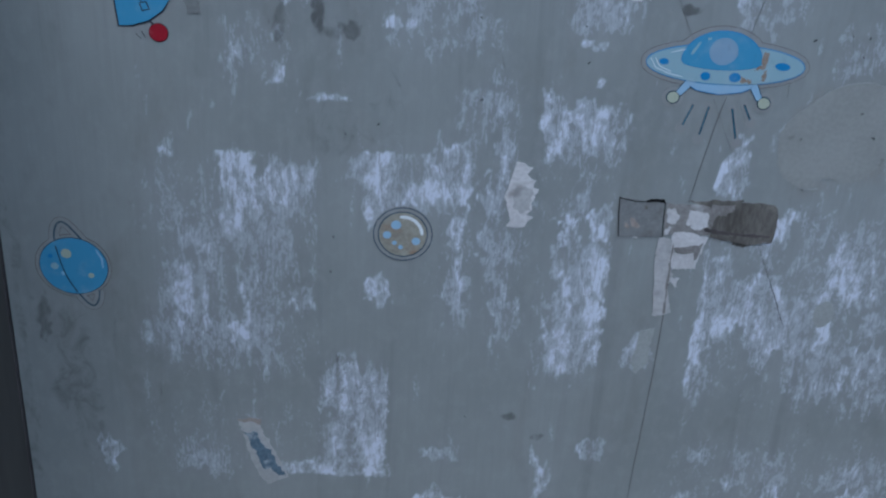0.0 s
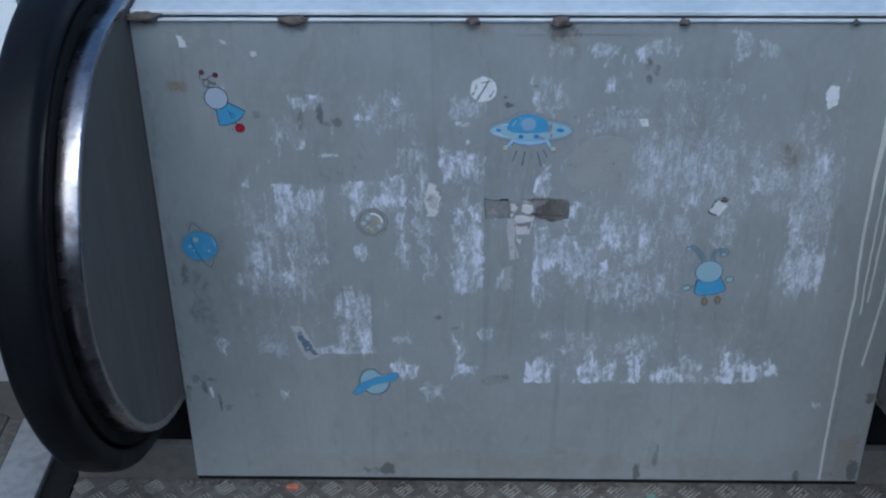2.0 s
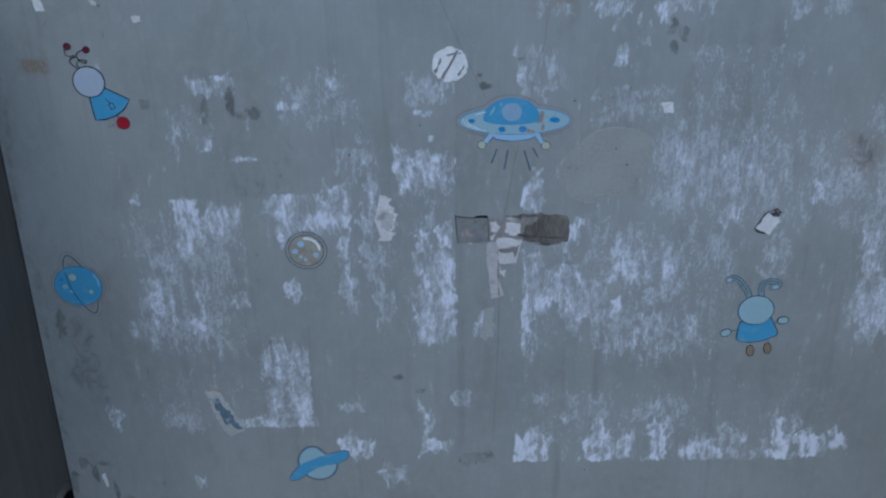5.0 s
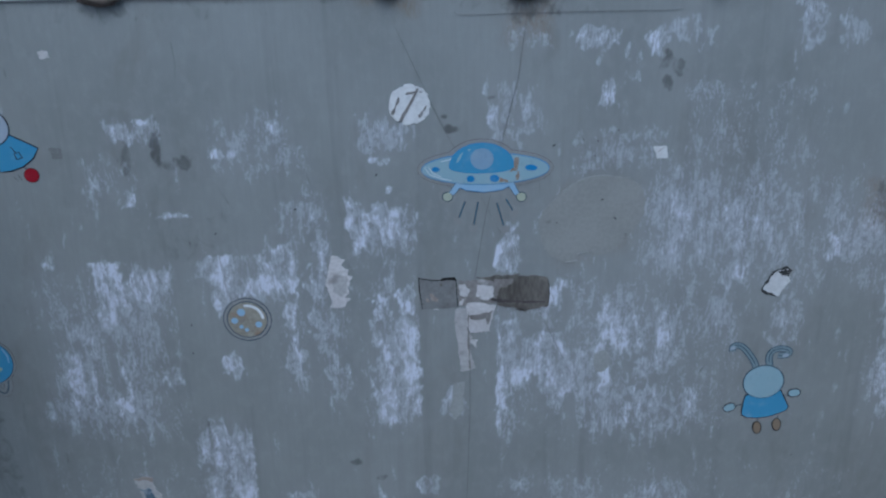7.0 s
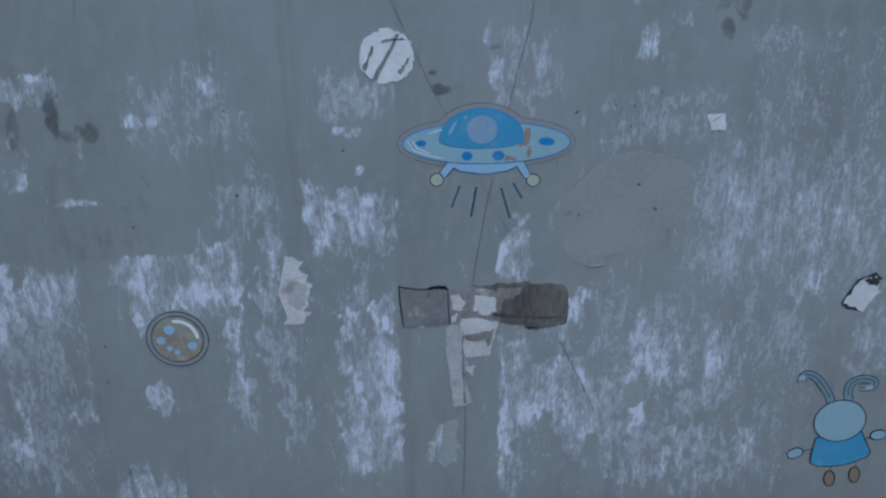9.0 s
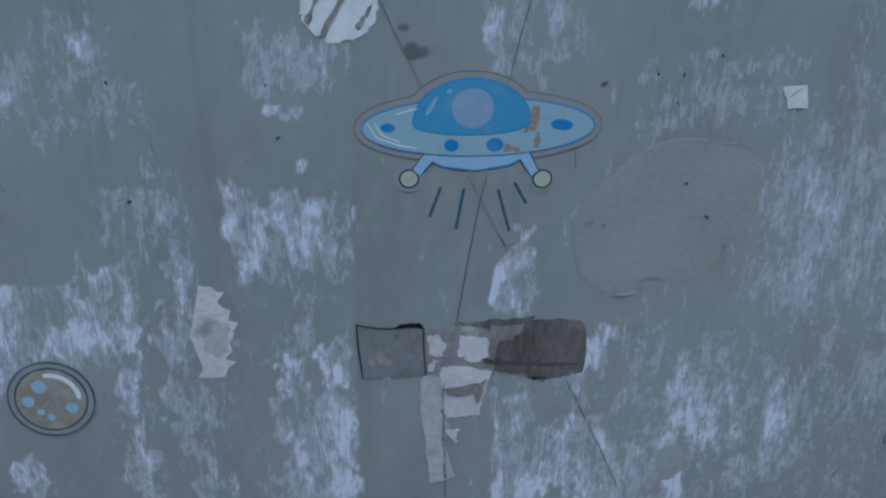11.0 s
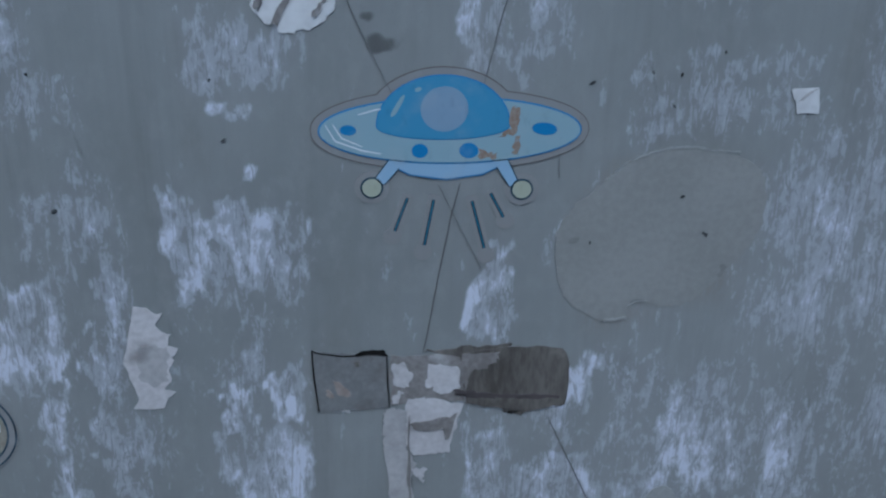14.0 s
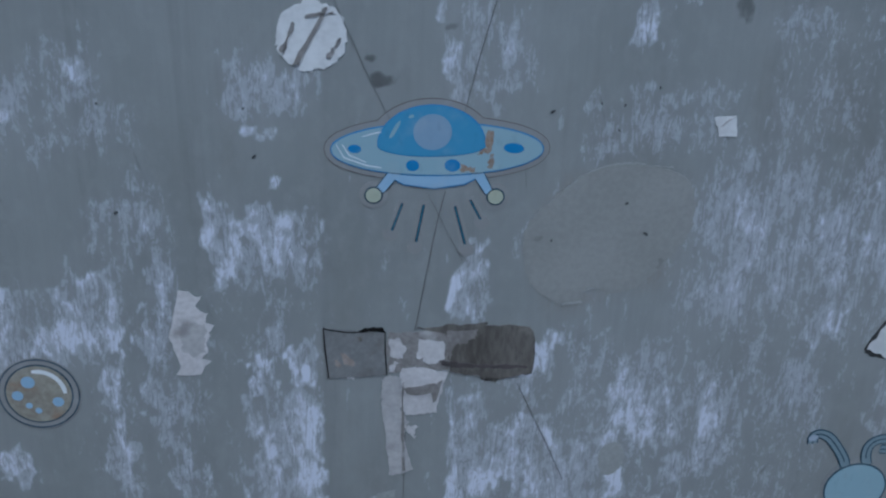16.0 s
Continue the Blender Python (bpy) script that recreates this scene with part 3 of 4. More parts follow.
deck = thing("top_deck", "pale sheet-metal deck over the panel with a folded front lip", "deck", kind="structure")
part("deck_sheet", box_bm(-PW, PW, 0.004, 2.4, PH + 0.004, PH + 0.012, 0.002), DECK, deck)
part("front_lip", box_bm(-PW + 0.01, PW, -0.004, 0.003, PH - 0.002, PH + 0.0015, 0.001), DECK, deck, "bright folded metal lip")


def lump(name, x, z, w, h, seed, parent, depth=0.008):
    bm = bmesh.new()
    bmesh.ops.create_icosphere(bm, subdivisions=3, radius=1)
    for v in bm.verts:
        k = 1 + 0.5 * (noise.noise(v.co * 1.9 + Vector((seed, 0, 0))))
        v.co = Vector((x + v.co.x * w / 2 * k, -0.004 + v.co.y * depth * k, z + v.co.z * h / 2 * k))
    return part(name, bm, RUST, parent, "rusted weld lump", smooth=True)


for k, (x, z, w, h) in enumerate(((-0.367, 0.9, 0.044, 0.014), (-0.105, 0.899, 0.024, 0.009), (0.025, 0.898, 0.03, 0.016), (0.206, 0.898, 0.016, 0.010),
                                  (0.454, 0.898, 0.012, 0.008), (0.553, 0.898, 0.045, 0.018), (-0.588, 0.905, 0.05, 0.017))):
    lump("weld", x, z, w, h, k * 3.1, deck)

# floor of five-bar chequer plate
floor = thing("floor", "dirty steel chequer-plate landing in front of the panel", "floor", kind="structure")
part("plate", box_bm(-0.838, 0.838, -0.34, 0.012, -0.05, FZ), TREAD, floor)


def chequer(x0, x1, y0, y1, a=0.066):
    verts, faces = [], []
    r = random.Random(4)
    for i in range(int((x1 - x0) / a) + 1):
        for j in range(int((y1 - y0) / a) + 1):
            for side in (0, 1):
                gx, gy = x0 + (i + 0.5 * side) * a, y1 - (j + 0.5 * side) * a - 0.02
                turn = radians(-45 if side else 45)
                c, s = math.cos(turn), math.sin(turn)
                for k in range(5):
                    off, half, w = (k - 2) * 0.0066, 0.0165 - 0.0012 * abs(k - 2), 0.0016
                    base = len(verts)
                    for hgt, g in ((0.0, 1.0), (0.0016, 0.55)):
                        for u, v in ((-half * (0.9 if hgt else 1), -w * g), (half * (0.9 if hgt else 1), -w * g), (half * (0.9 if hgt else 1), w * g), (-half * (0.9 if hgt else 1), w * g)):
                            v += off
                            verts.append((gx + c * u - s * v, gy + s * u + c * v, FZ + hgt + 0.0001))
                    b = base
                    faces += [(b + 4, b + 5, b + 6, b + 7), (b, b + 1, b + 5, b + 4), (b + 1, b + 2, b + 6, b + 5), (b + 2, b + 3, b + 7, b + 6), (b + 3, b, b + 4, b + 7)]
    m = bpy.data.meshes.new("tread_bars")
    m.from_pydata(verts, [], faces)
    m.materials.append(BARS)
    ob = new("tread_bars", m)
    ob.parent = floor
    return tagged(ob, "raised worn steel bars", kind="stuff")


chequer(-0.82, 0.82, -0.32, 0.0)


grime = bmesh.new()
gr = random.Random(9)
for _ in range(280):
    x, y, s = gr.uniform(-0.75, 0.75), -0.003 - abs(gr.gauss(0, 0.009)), gr.uniform(0.0012, 0.0050)
    m = Matrix.Translation((x, y, FZ + s * 0.3)) @ Euler((gr.uniform(0, 3), gr.uniform(0, 3), 0)).to_matrix().to_4x4() @ Matrix.Diagonal((s * gr.uniform(0.7, 1.8), s, s * 0.7, 1))
    bmesh.ops.create_icosphere(grime, subdivisions=1, radius=1, matrix=m)
tagged(part("grime", grime, worn("crumbs", (0.035, 0.03, 0.025), (0.14, 0.12, 0.10), 50, 0.9)), "dark crumbs and grit along the panel's foot", "grit", kind="stuff")


# ---- escalator ends on both sides ----
AY, AZ, R0, R1, TURN, BACK = -0.09, 0.63, 0.30, 0.50, 193, 1.6


def loop_path(n=40, m=24):
    """Top run, tight upper curve and wider lower curve as (y, z, normal y, normal z)."""
    out = [(BACK, AZ + R0, 0, 1), (0.5, AZ + R0, 0, 1)]
    for i in range(n + 1):
        a = radians(90 + (TURN - 90) * i / n)
        out.append((AY + R0 * math.cos(a), AZ + R0 * math.sin(a), math.cos(a), math.sin(a)))
    cy, cz = AY + (R0 - R1) * math.cos(radians(TURN)), AZ + (R0 - R1) * math.sin(radians(TURN))
    for i in range(1, m + 1):
        a = radians(TURN + (272 - TURN) * i / m)
        out.append((cy + R1 * math.cos(a), cz + R1 * math.sin(a), math.cos(a), math.sin(a)))
    return out


def sweep(section, s, stop=None):
    """Carries the closed section (distance out from the panel's side, radial offset) round the end; stop leaves out the last rows."""
    bm = bmesh.new()
    rows = [[bm.verts.new((s * (PW + d), y + r * ny, z + r * nz)) for d, r in section] for y, z, ny, nz in loop_path()[:stop]]
    k = len(section)
    for a, b in zip(rows, rows[1:]):
        for i in range(k):
            bm.faces.new((a[i], a[(i + 1) % k], b[(i + 1) % k], b[i]))
    bm.faces.new(rows[0])
    bm.faces.new(rows[-1])
    return bm


def escalator_end(s):
    ob = thing("escalator", "escalator end with black rubber handrail round a polished steel newel", "escalator", "escalators", at=(s * (PW + 0.09), 0.3, 0))
    ob.location = (0, 0, 0)
    band = [(0.0187 + 0.0652 * math.sin(radians(3 * i - 16)), 0.0652 * math.cos(radians(3 * i - 16)) - 0.0626) for i in range(11)]
    part("edge_band", sweep([(0.0008, -0.006), (0.0008, -0.001)] + band + [(0.0345, -0.03), (0.006, -0.03)], s), STEEL, ob, "worn polished steel band, brownish with a bright inner edge", True)
    part("guide", sweep([(0.0345, -0.03), (0.0355, 0.022), (0.098, 0.022), (0.098, -0.03)], s, -4), BLACK, ob)
    sec = []
    for i in range(15):
        a = math.pi * i / 14
        sec.append((0.072 - 0.035 * math.copysign(abs(math.cos(a)) ** 0.5, math.cos(a)), 0.034 + 0.031 * math.sin(a) ** 0.6 if 0 < i < 14 else 0.034))
    sec += [(0.105, 0.030), (0.100, 0.026), (0.044, 0.026), (0.039, 0.030)]
    part("handrail", sweep(sec, s, -4), RUBBER, ob, "black rubber handrail", True)
    for d0, d1, inset in ((0.002, 0.005, 0.003), (0.094, 0.097, 0.010)):
        bm = bmesh.new()
        pts = [(y - inset * ny, z - inset * nz) for y, z, ny, nz in loop_path()]
        f = [bm.verts.new((s * (PW + d0), y, z)) for y, z in pts]
        g = [bm.verts.new((s * (PW + d1), y, z)) for y, z in pts]
        bm.faces.new(f)
        bm.faces.new(g)
        for i in range(len(pts)):
            j = (i + 1) % len(pts)
            bm.faces.new((f[i], f[j], g[j], g[i]))
        part("side_plate", bm, PLATE, ob, "dark brushed steel side plate")
    x0, x1 = sorted((s * (PW + 0.001), s * (PW + 0.225)))
    part("base_plate", box_bm(x0, x1, 0.004, 0.024, FZ, 0.064, 0.002), BASEP, ob, "dusty grey base plate")
    part("cavity_back", box_bm(x0, x1, 0.09, 0.11, FZ, 0.30), BLACK, ob)
    return ob


escalator_end(-1)
escalator_end(1)

# landing strips and sign post beside the left escalator
side = thing("landing_edge", "aluminium strip beside a black groove and dirty ribbed step plates", "landing", kind="structure")
part("groove", box_bm(-0.894, -0.840, -2.2, 1.5, -0.05, -0.012), BLACK, side)
part("strip", box_bm(-0.981, -0.894, -2.2, 1.5, -0.05, 0.004, 0.003), DUSTY, side, "light aluminium strip")
for k in range(14):
    x = -0.984 - 0.034 * k
    part("rib", box_bm(x - 0.030, x, -0.6, 1.5, -0.05, -0.004 - 0.004 * (k % 2), 0.003), TREAD, side)


def slab(pts, y0, y1, bevel=0.0):
    """An outline (x, z) carried from y0 to y1."""
    bm = bmesh.new()
    f = [bm.verts.new((x, y0, z)) for x, z in pts]
    g = [bm.verts.new((x, y1, z)) for x, z in pts]
    bm.faces.new(f)
    bm.faces.new(g)
    for k in range(len(pts)):
        m = (k + 1) % len(pts)
        bm.faces.new((f[k], f[m], g[m], g[k]))
    if bevel:
        bmesh.ops.bevel(bm, geom=bm.edges[:], offset=bevel, segments=2, affect="EDGES", profile=0.5)
    return bm


post = thing("sign_post", "white enamel post with round grey pictogram discs beside the escalator", "sign post")
part("foot", slab(soft([(-1.12, 0.093), (-0.83, 0.093), (-0.83, FZ), (-0.97, FZ), (-1.03, 0.02), (-1.09, 0.055)], 1), 0.15, 0.30), BASEP, post, "rounded grey foot")
part("lower_box", box_bm(-1.30, -0.83, 0.148, 0.29, 0.0945, 0.197, 0.004), ALU, post)
part("dark_band", box_bm(-1.30, -0.83, 0.158, 0.29, 0.198, 0.266), BASEP, post)
part("board", box_bm(-1.32, -0.83, 0.150, 0.28, 0.268, 0.632, 0.006), WHITE, post, "white enamel board")
part("upper_cover", slab(soft([(-1.36, 0.636), (-0.83, 0.636), (-0.83, 1.02), (-0.86, 0.93), (-0.895, 0.862), (-0.94, 0.805), (-1.02, 0.76), (-1.36, 0.74)], 1), 0.150, 0.29), WHITE, post, "curved pale metal cover")
part("seam", box_bm(-1.0, -0.84, 0.1485, 0.151, 0.7045, 0.7075), BASEP, post)
for x, z in ((-1.010, 0.531), (-1.037, 0.375)):
    sign = part("pictogram", flat(bmesh.new(), disc(x, z, 0.059), 0.149), INK["grey"], post, "grey round pictogram disc")
    part("pictogram_rim", strip(bmesh.new(), ring_pts(disc(x, z, 0.057)), 0.1485, 0.004), INK["pencil"], sign)
    part("pictogram_bar", flat(bmesh.new(), [(x - 0.04, z - 0.004), (x + 0.045, z - 0.001), (x + 0.04, z + 0.016), (x - 0.04, z + 0.012)], 0.1486), INK["white"], sign)
bolt = part("bolt", flat(bmesh.new(), disc(-1.025, 0.144, 0.022), 0.1472), ALU, post)
part("bolt_rim", strip(bmesh.new(), ring_pts(disc(-1.025, 0.144, 0.021)), 0.1468, 0.003), BASEP, bolt)

# ---- stickers, paper, tape and paint on the panel ----
Y0 = -0.0007


def sticker(name, label, group="stickers on the panel"):
    return thing(name, label, "sticker", group)


def layer(ob, name, pts, level, ink, label=""):
    """One printed layer of a sticker."""
    mat = ink if not isinstance(ink, str) else INK[ink]
    return part(name, flat(bmesh.new(), pts, Y0 - 0.00022 * level), mat, ob, label)


def drawn(ob, name, lines, level, ink, width):
    bm = bmesh.new()
    for pts in lines:
        strip(bm, pts, Y0 - 0.00022 * level, width)
    return part(name, bm, INK[ink], ob)


def grown(pts, d):
    """The outline pushed out by d from its middle."""
    n = len(pts)
    area = sum(pts[i][0] * pts[(i + 1) % n][1] - pts[(i + 1) % n][0] * pts[i][1] for i in range(n))
    sg = 1 if area > 0 else -1
    out = []
    for i in range(n):
        a, b = pts[i - 1], pts[(i + 1) % n]
        dx, dz = b[0] - a[0], b[1] - a[1]
        l = math.hypot(dx, dz) or 1
        out.append((pts[i][0] + sg * dz / l * d, pts[i][1] - sg * dx / l * d))
    return out


def outlined(ob, name, pts, level, ink, line="line", width=0.0008, label=""):
    layer(ob, "outline", grown(pts, width), level, line)
    return layer(ob, name, pts, level + 1, ink, label)


def flying_saucer():
    ob = sticker("flying_saucer_sticker", "large pale blue flying saucer sticker with a rust stain")
    hull = disc(-0.0135, 0.7185, 0.0630, 0.0165, 0, 56, 0.0165)
    rim = grown(hull, 0.0042)
    layer(ob, "film_edge", grown(rim, 0.0004), -0.4, "edge")
    layer(ob, "film_edge", disc(-0.0175, 0.7215, 0.0375, 0.0290, 0, 48), -0.2, "edge")
    layer(ob, "backing", rim, 0, "film", "clear film edge, grey with dirt")
    layer(ob, "backing", disc(-0.0175, 0.7215, 0.0370, 0.0285, 0, 48), 0.2, "film")
    for x, z in ((-0.0515, 0.6888), (0.0225, 0.6872)):
        layer(ob, "backing", disc(x, z, 0.0085), 0.4, "film")
    band = [(-0.0405, 0.7055), (-0.0405, 0.7000), (-0.033, 0.6958), (-0.0152, 0.6932), (0.003, 0.6958), (0.0108, 0.7000), (0.0108, 0.7055)]
    outlined(ob, "belly", band, 0.8, "sky", "mid_blue")
    for a in ([(-0.0425, 0.704), (-0.0345, 0.704), (-0.0455, 0.6905), (-0.0505, 0.6925)], [(0.0068, 0.704), (0.0142, 0.704), (0.0205, 0.691), (0.0165, 0.6888)]):
        outlined(ob, "leg", a, 1.6, "sky", "line", 0.0006)
    for x, z in ((-0.0515, 0.6888), (0.0225, 0.6872)):
        outlined(ob, "foot", disc(x, z, 0.0047), 2.6, "yellow", "line", 0.0009)
    outlined(ob, "hull", hull, 2.6, "pale_blue", "mid_blue", 0.0008, "pale blue hull")
    outlined(ob, "dome", disc(-0.0172, 0.7212, 0.0318, 0.0250, 0, 48, 0.0068), 4.0, "blue", "mid_blue", 0.0006, "bright blue dome")
    layer(ob, "window", disc(-0.0168, 0.7296, 0.0114), 5.4, "window", "plain pale round window")
    layer(ob, "glint", soft([(-0.0435, 0.7255), (-0.0375, 0.7365), (-0.0350, 0.7372), (-0.0400, 0.7265)]), 5.4, "pale_blue")
    layer(ob, "glint", disc(-0.0295, 0.7395, 0.0017, 0.0011, 20, 12), 5.4, "pale_blue")
    for x, z, rx, rz in ((-0.0628, 0.7190, 0.0040, 0.0026), (0.0320, 0.7192, 0.0062, 0.0032), (-0.0283, 0.7082, 0.0040, 0.0036), (-0.0045, 0.7082, 0.0047, 0.0040)):
        layer(ob, "porthole", disc(x, z, rx, rz, -6, 24), 4.2, "mid_blue")
    drawn(ob, "sheen", [[(-0.0735, 0.7215), (-0.0690, 0.7135), (-0.0560, 0.7085), (-0.0470, 0.7068)], [(-0.070, 0.7218), (-0.066, 0.715), (-0.056, 0.7105)], [(-0.058, 0.7268), (-0.050, 0.7292), (-0.046, 0.7298)]], 4.2, "white", 0.0007)
    rust = worn("rust_stain", (0.21, 0.14, 0.095), (0.29, 0.25, 0.21), 120, 0.8, dirt=(0.29, 0.36, 0.41))
    for pts, seed in (([(0.0155, 0.7300), (0.0185, 0.7300), (0.0200, 0.7215), (0.0165, 0.7165), (0.0100, 0.7140), (0.0150, 0.7195)], 5), ([(0.0175, 0.7150), (0.0205, 0.7150), (0.0200, 0.7062), (0.0170, 0.7062)], 6),
                      ([(0.0005, 0.7100), (0.0050, 0.7080), (0.0090, 0.7060), (0.0080, 0.7040), (0.0010, 0.7045)], 7)):
        layer(ob, "stain", ragged(pts, 0.0011, seed, 4), 4.4, rust, "rust-brown stain")
    rays = [[(-0.0340, 0.6830), (-0.0402, 0.6650)], [(-0.0210, 0.6820), (-0.0253, 0.6570)], [(-0.0020, 0.6810), (0.0050, 0.6550)], [(0.0072, 0.6850), (0.0140, 0.6720)]]
    for r in rays:
        (ax, az), (bx, bz) = r
        past = [(ax - 0.1 * (bx - ax), az - 0.1 * (bz - az)), (bx + 0.16 * (bx - ax), bz + 0.16 * (bz - az))]
        drawn(ob, "backing", [past], 0.1, "film", 0.0080)
        layer(ob, "backing", disc(*past[1], 0.0046, n=20), 0.05, "film")
        drawn(ob, "ray_outline", [r], 0.7, "dark_line", 0.0023)
        drawn(ob, "ray", [r], 1.2, "ray", 0.0011)
    return ob


def robot():
    ob = sticker("robot_sticker", "small sticker of a plain blue toy robot, red foot")
    body = [(-0.4965, 0.7560), (-0.4800, 0.7650), (-0.4525, 0.7495), (-0.4590, 0.7395), (-0.4700, 0.7310), (-0.4830, 0.7265), (-0.4935, 0.7255)]
    outlined(ob, "body", body, 0, "blue", "dark_line", 0.0013, "blue body")
    drawn(ob, "pocket", [[(-0.4790, 0.7520), (-0.4745, 0.7455)], ring_pts([(-0.4765, 0.7445), (-0.4715, 0.7460), (-0.4690, 0.7400), (-0.4745, 0.7385)])], 1.6, "dark_line", 0.0013)
    outlined(ob, "head", disc(-0.4948, 0.7720, 0.0172, 0.0178), 1.2, "grey", "dark_line", 0.0013, "plain grey round head")
    springs = ([(203, 190), (180, 176), (166, 156), (178, 138), (206, 134), (196, 124), (160, 132), (148, 112), (152, 92)],
               [(214, 188), (200, 168), (222, 146), (262, 152), (256, 168), (226, 158), (206, 130), (218, 106), (250, 99)])
    for line in springs:
        drawn(ob, "antenna", [soft_line([(-0.4948 + (x - 253) * 0.00021, 0.772 + (263 - z) * 0.00023) for x, z in line])], 0.6, "dark_line", 0.0011)
    for x, z in ((168, 78), (266, 97)):
        outlined(ob, "antenna_tip", disc(-0.4948 + (x - 253) * 0.00021, 0.772 + (263 - z) * 0.00023, 0.0034, n=18), 0.8, "dark_red", "dark_line", 0.0009)
    drawn(ob, "leg", [[(-0.4700, 0.7310), (-0.4650, 0.7260)]], 0.6, "dark_line", 0.0013)
    outlined(ob, "foot", disc(-0.4630, 0.7212, 0.0073), 0.8, "red", "dark_line", 0.0005, "red round foot")
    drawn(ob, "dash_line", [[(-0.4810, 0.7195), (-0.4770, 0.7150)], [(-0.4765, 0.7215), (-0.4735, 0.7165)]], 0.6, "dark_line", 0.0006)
    return ob


def second_robot():
    ob = sticker("eared_robot_sticker", "faded sticker of a plain blue eared toy robot, partly peeled")
    for x, z, r, k in ((0.2890, 0.4600, 0.0245, 0), (0.2930, 0.4290, 0.0250, 0.2)):
        layer(ob, "backing", disc(x, z, r, r * 0.95), k, "film")
    for stalk in ([(0.2787, 0.4780), (0.2765, 0.4850), (0.2700, 0.4950), (0.2630, 0.5040), (0.2550, 0.5070), (0.2512, 0.5040), (0.2518, 0.4985)],
                  [(0.2940, 0.4790), (0.2915, 0.4880), (0.2925, 0.4960), (0.2985, 0.5010), (0.3080, 0.5010), (0.3140, 0.4975), (0.3110, 0.4920), (0.3010, 0.4925)]):
        drawn(ob, "ear", [soft_line(stalk)], 0.5, "line", 0.0078)
        drawn(ob, "ear_fill", [soft_line(stalk)], 1.0, "faded", 0.0060)
        drawn(ob, "ear_line", [soft_line(stalk)[4:]], 1.5, "line", 0.0009)
        layer(ob, "ear_tip", disc(*soft_line(stalk)[-6], 0.0034, 0.0024, 15, 16), 1.7, "grey")
    outlined(ob, "body", soft([(0.2715, 0.4450), (0.3070, 0.4510), (0.3150, 0.4340), (0.3205, 0.4235), (0.3080, 0.4165), (0.2920, 0.4115), (0.2690, 0.4130), (0.2690, 0.4260)], 1), 0.8, "blue", "dark_line", 0.0012, "blue body")
    outlined(ob, "head", disc(0.2888, 0.4590, 0.0215, 0.0205), 1.8, "pale_blue", "line", 0.0012, "plain pale blue head")
    for a, b in (((0.2735, 0.4320), (0.2590, 0.4270)), ((0.3110, 0.4380), (0.3200, 0.4430))):
        drawn(ob, "arm", [[a, b]], 0.8, "line", 0.0010)
    for x, z, t in ((0.2545, 0.4258, 25), (0.3240, 0.4435, 5)):
        c, q = math.cos(radians(t)), math.sin(radians(t))
        square = soft([(x + c * u - q * v, z + q * u + c * v) for u, v in ((-0.006, -0.004), (0.006, -0.004), (0.006, 0.0045), (-0.006, 0.0045))], 1)
        outlined(ob, "mitt", square, 1.0, "pale_blue", "dark_line", 0.0012)
    for x, z in ((0.2875, 0.3985), (0.3090, 0.4020)):
        drawn(ob, "leg", [[(x, z + 0.013), (x, z + 0.004)]], 0.7, "line", 0.0010)
        outlined(ob, "foot", disc(x, z, 0.0042, 0.0078, 8, 18), 1.0, "brown", "dark_line", 0.0011)
    return ob


def planet():
    ob = sticker("planet_sticker", "blue ringed planet sticker with small yellow spots")
    layer(ob, "film_edge", disc(-0.5500, 0.5035, 0.0332, 0.0314), -0.4, "edge")
    layer(ob, "backing", disc(-0.5500, 0.5035, 0.0326, 0.0308), 0, "film")
    def put(pts):
        return soft_line([(-0.5495 + (x - 228) * 0.000222, 0.504 + (282 - z) * 0.00025) for x, z in pts])
    top, low = put([(164, 205), (162, 150), (184, 108), (214, 114), (244, 148), (272, 182)]), put([(232, 388), (262, 428), (292, 448), (314, 424), (320, 376)])
    for loop in (top, low):
        drawn(ob, "film_edge", [loop], -0.2, "edge", 0.0095)
        drawn(ob, "backing", [loop], 0.2, "film", 0.0086)
        drawn(ob, "ring", [loop], 0.8, "line", 0.0015)
    outlined(ob, "globe", disc(-0.5495, 0.5035, 0.0293, 0.0278), 1.4, "blue", "line", 0.0008, "bright blue globe")
    drawn(ob, "ring_front", [put([(164, 205), (172, 240), (184, 296), (206, 346), (234, 390)])], 3.0, "line", 0.0012)
    for x, z, r, ink in ((-0.5550, 0.5160, 0.0046, "yellow"), (-0.5660, 0.5030, 0.0034, "pale_blue"), (-0.5350, 0.4950, 0.0026, "yellow"), (-0.5690, 0.5130, 0.0022, "mid_blue"), (-0.5590, 0.4960, 0.0020, "sky")):
        layer(ob, "spot", disc(x, z, r, n=18), 3.0, ink)
    drawn(ob, "glint", [[(-0.5290, 0.5210), (-0.5245, 0.5120), (-0.5240, 0.5030)]], 3.0, "sky", 0.0020)
    return ob


